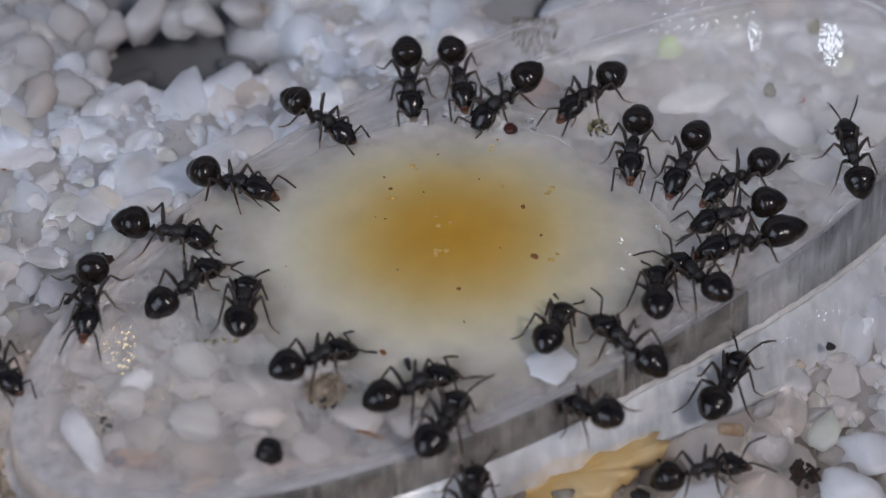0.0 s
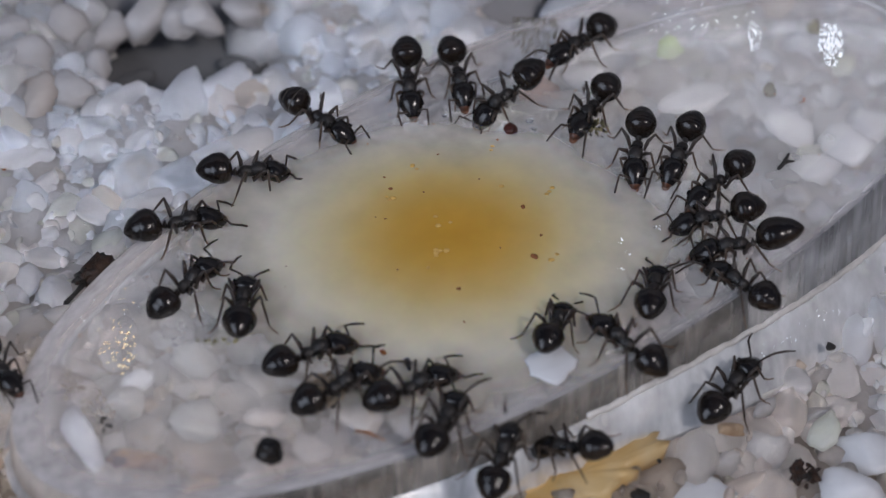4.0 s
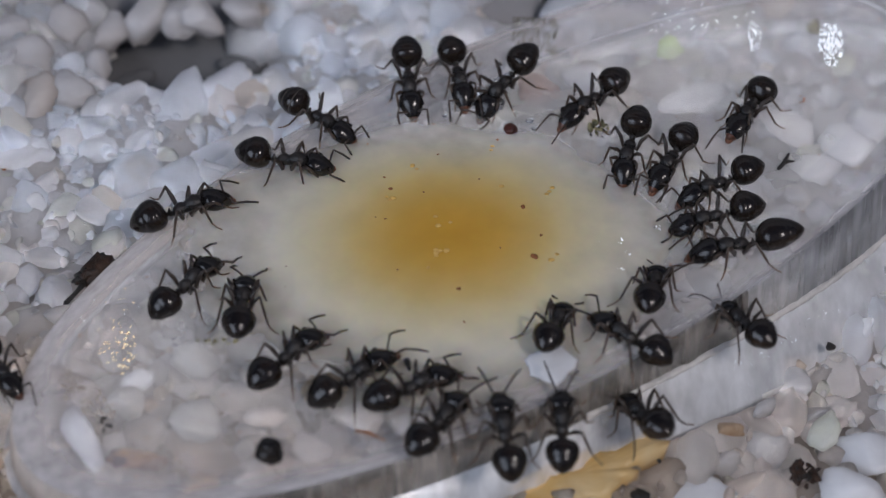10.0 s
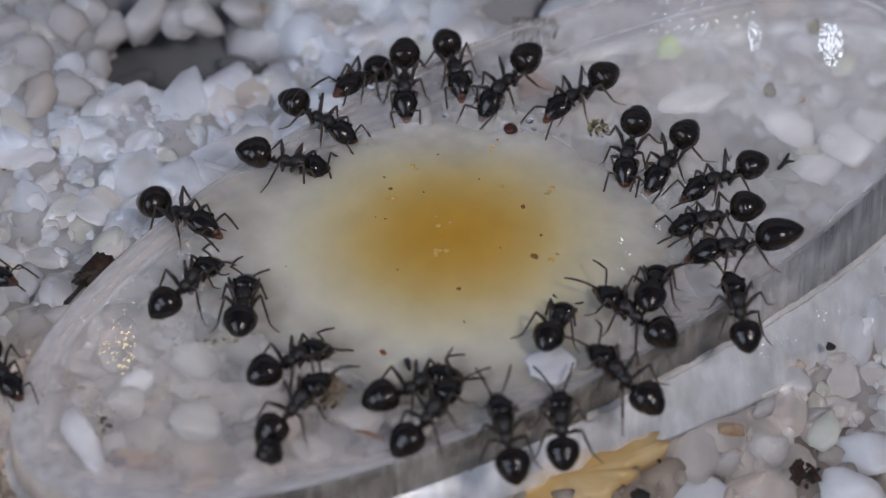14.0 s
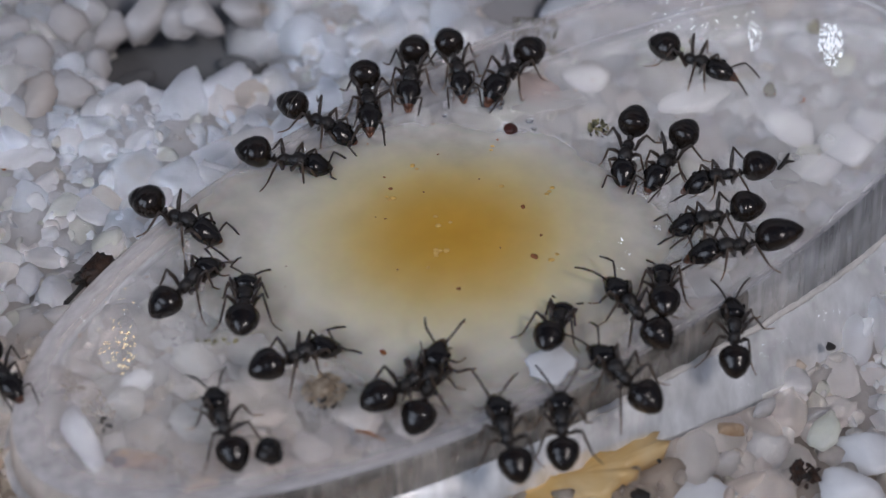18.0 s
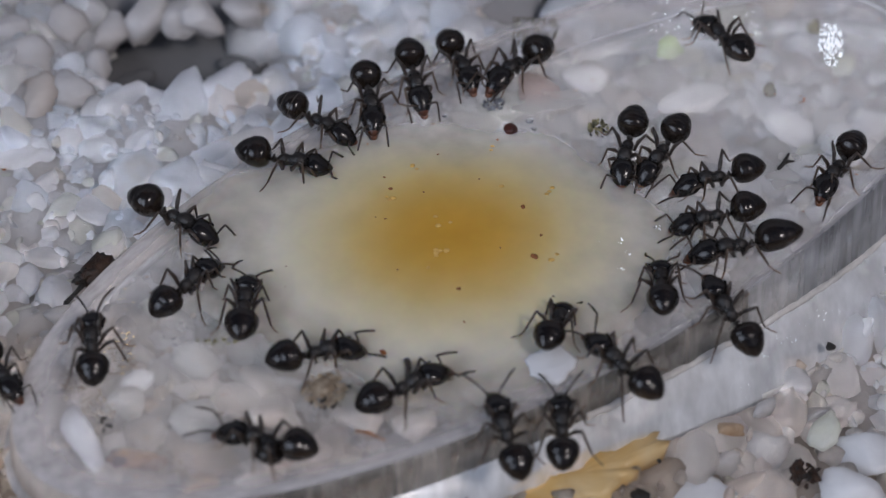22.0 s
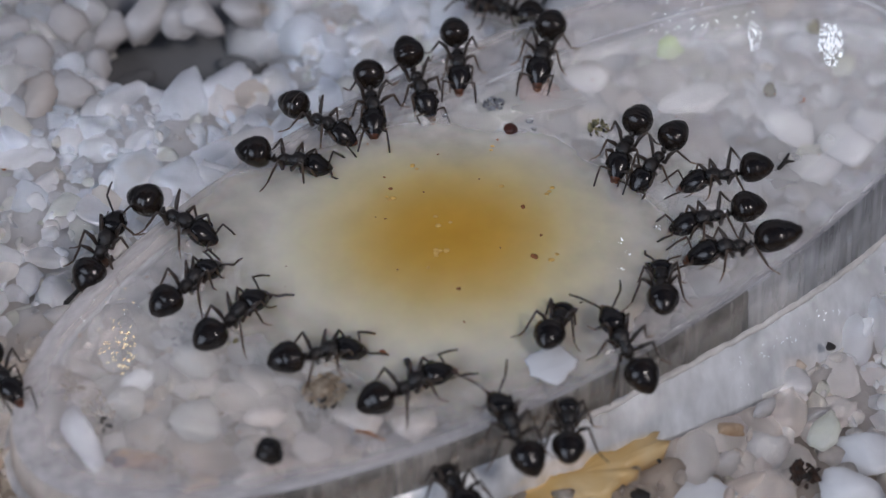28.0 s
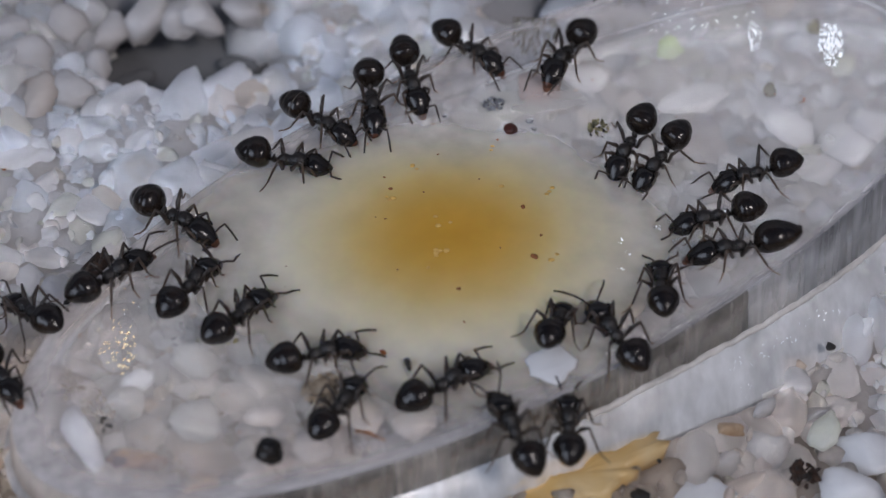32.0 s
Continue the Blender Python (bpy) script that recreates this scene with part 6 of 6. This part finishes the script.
    go(23, [
        (0, 19.27, 5.73, 0, 102, -14), (0.5, 15.01, 10.25, 0, 150, 1), (1, 13.25, 11.04, 0, 158, -5), (1.5, 11.51, 13.82, 0, 157, 8),
        (2, 8.89, 15.58, 0, -165, 3), (2.5, 8.27, 14.42, 0, -139, -6), (3, 7.58, 13.52, 0, -131, -2), (3.5, 7.16, 13.18, 0, -131, -4),
        (5.5, 5.07, 15.15, 0, -136, -11), (6, 5.37, 14.61, 0, -122, -9), (6.5, 4.69, 15.56, 0, -123, -17), (7, 6.25, 14.69, 0, -70, -7),
        (7.5, 12.68, 12.45, 0, -68, -3), (8, 13.55, 9.47, 0, -115, -9), (9, 14.26, 9.03, 0, -113, -9), (10, 14.56, 8.7, 0, -114, -7),
        (10.5, 14.49, 9.71, 0, -134, -13), (11, 11.05, 13.69, 0, 165, 0), (11.5, 4.21, 14.87, 0, -153, -9), (12, 3.71, 15.68, -0.53, -136, -15),
        (12.5, 3.89, 15.07, 0, -141, -17), (13, 3.19, 16.68, -0.65, 166, 11), (13.5, -1.19, 13.44, -0.5, -145, 1), (14, -3.88, 11.44, -0.48, -120, -26),
        (14.6, -3.99, 10.28, 0, -103, -18), (16.5, -3.73, 9.65, 0, -82, -7), (17, -3.7, 9.65, 0, -80, -7), (18, -3.58, 9.58, 0, -82, -3),
        (20, -3.47, 9.44, 0, -78, 0), (24, -3.47, 9.47, 0, -82, 1), (28, -3.39, 9.37, 0, -82, 4), (32, -3.38, 9.42, 0, -82, 6),
    ])
    go(24, [
        (0, 8.96, 6.27, 0, -101, -2), (3, 9.19, 5.98, 0, -99, 1), (6, 8.85, 5.89, 0, -102, 6), (9, 8.74, 6.03, 0, -106, 5), (12, 8.78, 5.79, 0, -104, 11),
        (14, 8.78, 6.03, 0, -104, 4), (17, 8.69, 5.93, 0, -104, 8), (23, 8.61, 5.93, 0, -104, 8), (25, 8.46, 6.14, 0, -111, 3), (28, 8.64, 6.28, 0, -113, 1),
        (29, 8.68, 6.64, 0, -115, -6), (30, 8.62, 6.33, 0, -121, 7), (31, 8.55, 6.39, 0, -122, 5), (32, 8.7, 6.18, 0, -119, 11),
    ])
    go(25, [
        (0, 11.36, 5.19, 0, -112, 4), (1, 11.3, 5.22, 0, -112, 6), (2, 11.27, 5.57, 0, -111, 4), (3, 11.19, 5.61, 0, -110, 5), (6, 11.21, 6.46, 0, -116, -5),
        (7, 10.43, 5.78, 0, -125, 3), (8, 10.63, 5.83, 0, -126, -14), (9, 10.68, 5.1, 0, -118, 3), (10, 10.7, 5.34, 0, -115, -4),
        (11, 10.65, 5.36, 0, -126, 2), (14, 10.62, 5.33, 0, -121, 6), (20, 10.53, 5.53, 0, -120, 3), (21, 10.36, 5.71, 0, -118, 5),
        (22, 10.23, 5.73, 0, -121, 7), (23, 10.19, 5.97, 0, -118, 0), (24, 10.38, 6.36, 0, -121, 1), (25, 9.95, 5.19, 0, -124, 10),
        (32, 10.11, 5.23, 0, -127, 13),
    ])
    go(26, [
        (0, 13.75, 4.05, 0, -145, -1), (1, 13.42, 3.84, 0, -141, 3), (2, 13.13, 3.75, 0, -139, -2), (3, 12.91, 3.68, 0, -134, 0),
        (6, 12.66, 3.7, 0, -143, -1), (8, 12.61, 3.74, 0, -149, 5), (9, 12.68, 3.62, 0, -155, 5), (12, 12.8, 3.67, 0, -160, 11), (14, 13.01, 4.05, 0, -156, 1),
        (17, 13.11, 4.18, 0, -173, 8), (20, 13.28, 4.32, 0, -173, 8), (21, 13.16, 4.11, 0, -174, 8), (22, 12.67, 4.07, 0, -169, 4),
        (23, 12.9, 4.13, 0, -175, 8), (24, 12.66, 3.97, 0, -169, 4), (25, 12.63, 3.97, 0, -172, 8), (28, 13.02, 4.23, 0, -175, 6),
        (29, 13.84, 4.27, 0, -159, 0), (30, 14.34, 4.55, 0, -166, 7), (32, 14.47, 4.35, 0, -170, 9),
    ])
    go(27, [
        (0, 13.45, 1.65, 0, -167, 8), (1, 12.48, 1.44, 0, -177, 10), (6, 12.44, 1.38, 0, -167, 8), (32, 12.48, 1.43, 0, -170, 8),
    ])
    go(28, [
        (0, 13.81, -0.25, 0, -159, -8), (2, 13.8, -0.26, 0, -165, 1), (3, 13.56, -0.45, 0, -173, 8), (7, 13.47, -0.46, 0, -169, 2),
        (32, 13.38, -0.6, 0, -169, 2),
    ])
    go(29, [
        (0, 1.23, -15.26, -3.32, 105, 12), (27.3, 1.23, -15.26, -3.32, 105, 12), (28, 0.57, -13.89, -1.67, 107, 11), (28.5, -0.47, -14.21, -1.13, 113, 9),
        (29, -1.79, -14.49, -0.59, 122, 7), (29.5, -4.29, -13.23, 0, 127, 2), (30, -6.58, -13.22, 0, 162, 4), (30.5, -6.72, -12.06, 0, 121, 11),
        (31, -5.98, -11.31, 0, 91, -6), (31.5, -5.2, -10.82, 0, 76, -1), (32, -4.51, -10.39, 0, 59, -1),
    ])
    go(30, [
        (0, -24.13, 5.84, -1.67, -113, -22), (29, -24.13, 5.84, -1.67, -113, -22), (29.6, -22.05, 8.51, -1.67, 66, 18), (30, -21.57, 9.72, -1.67, 69, 23),
        (30.4, -19.45, 13.95, -1.67, 72, 7), (31, -19.34, 16.72, -1.67, -72, -17), (31.4, -20.72, 21.24, -1.67, 106, 6), (32, -21.75, 23.39, -1.67, 118, 2),
    ])
    go(31, [
        (0, -24.98, 1.24, -1.67, 152, 13), (11, -24.98, 1.24, -1.67, 152, 13), (11.8, -21.36, -0.29, -1.67, -36, -26), (12.5, -21.32, -0.6, -1.67, -28, -23),
        (14, -21.37, -0.6, -1.67, -30, -24), (15.5, -24.98, 1.24, -1.67, 152, 13), (32, -24.98, 1.24, -1.67, 152, 13),
    ])
    go(32, [
        (0, -22.73, -15.66, -1.67, -122, -26), (4.5, -22.73, -15.66, -1.67, -122, -26), (5.5, -19.23, -14.82, -0.5, 72, 16), (7, -19.14, -14.97, -0.52, 74, 16),
        (9, -19.32, -14.93, -0.56, 71, 15), (10, -22.73, -15.66, -1.67, -122, -26), (32, -22.73, -15.66, -1.67, -122, -26),
    ])


motions()
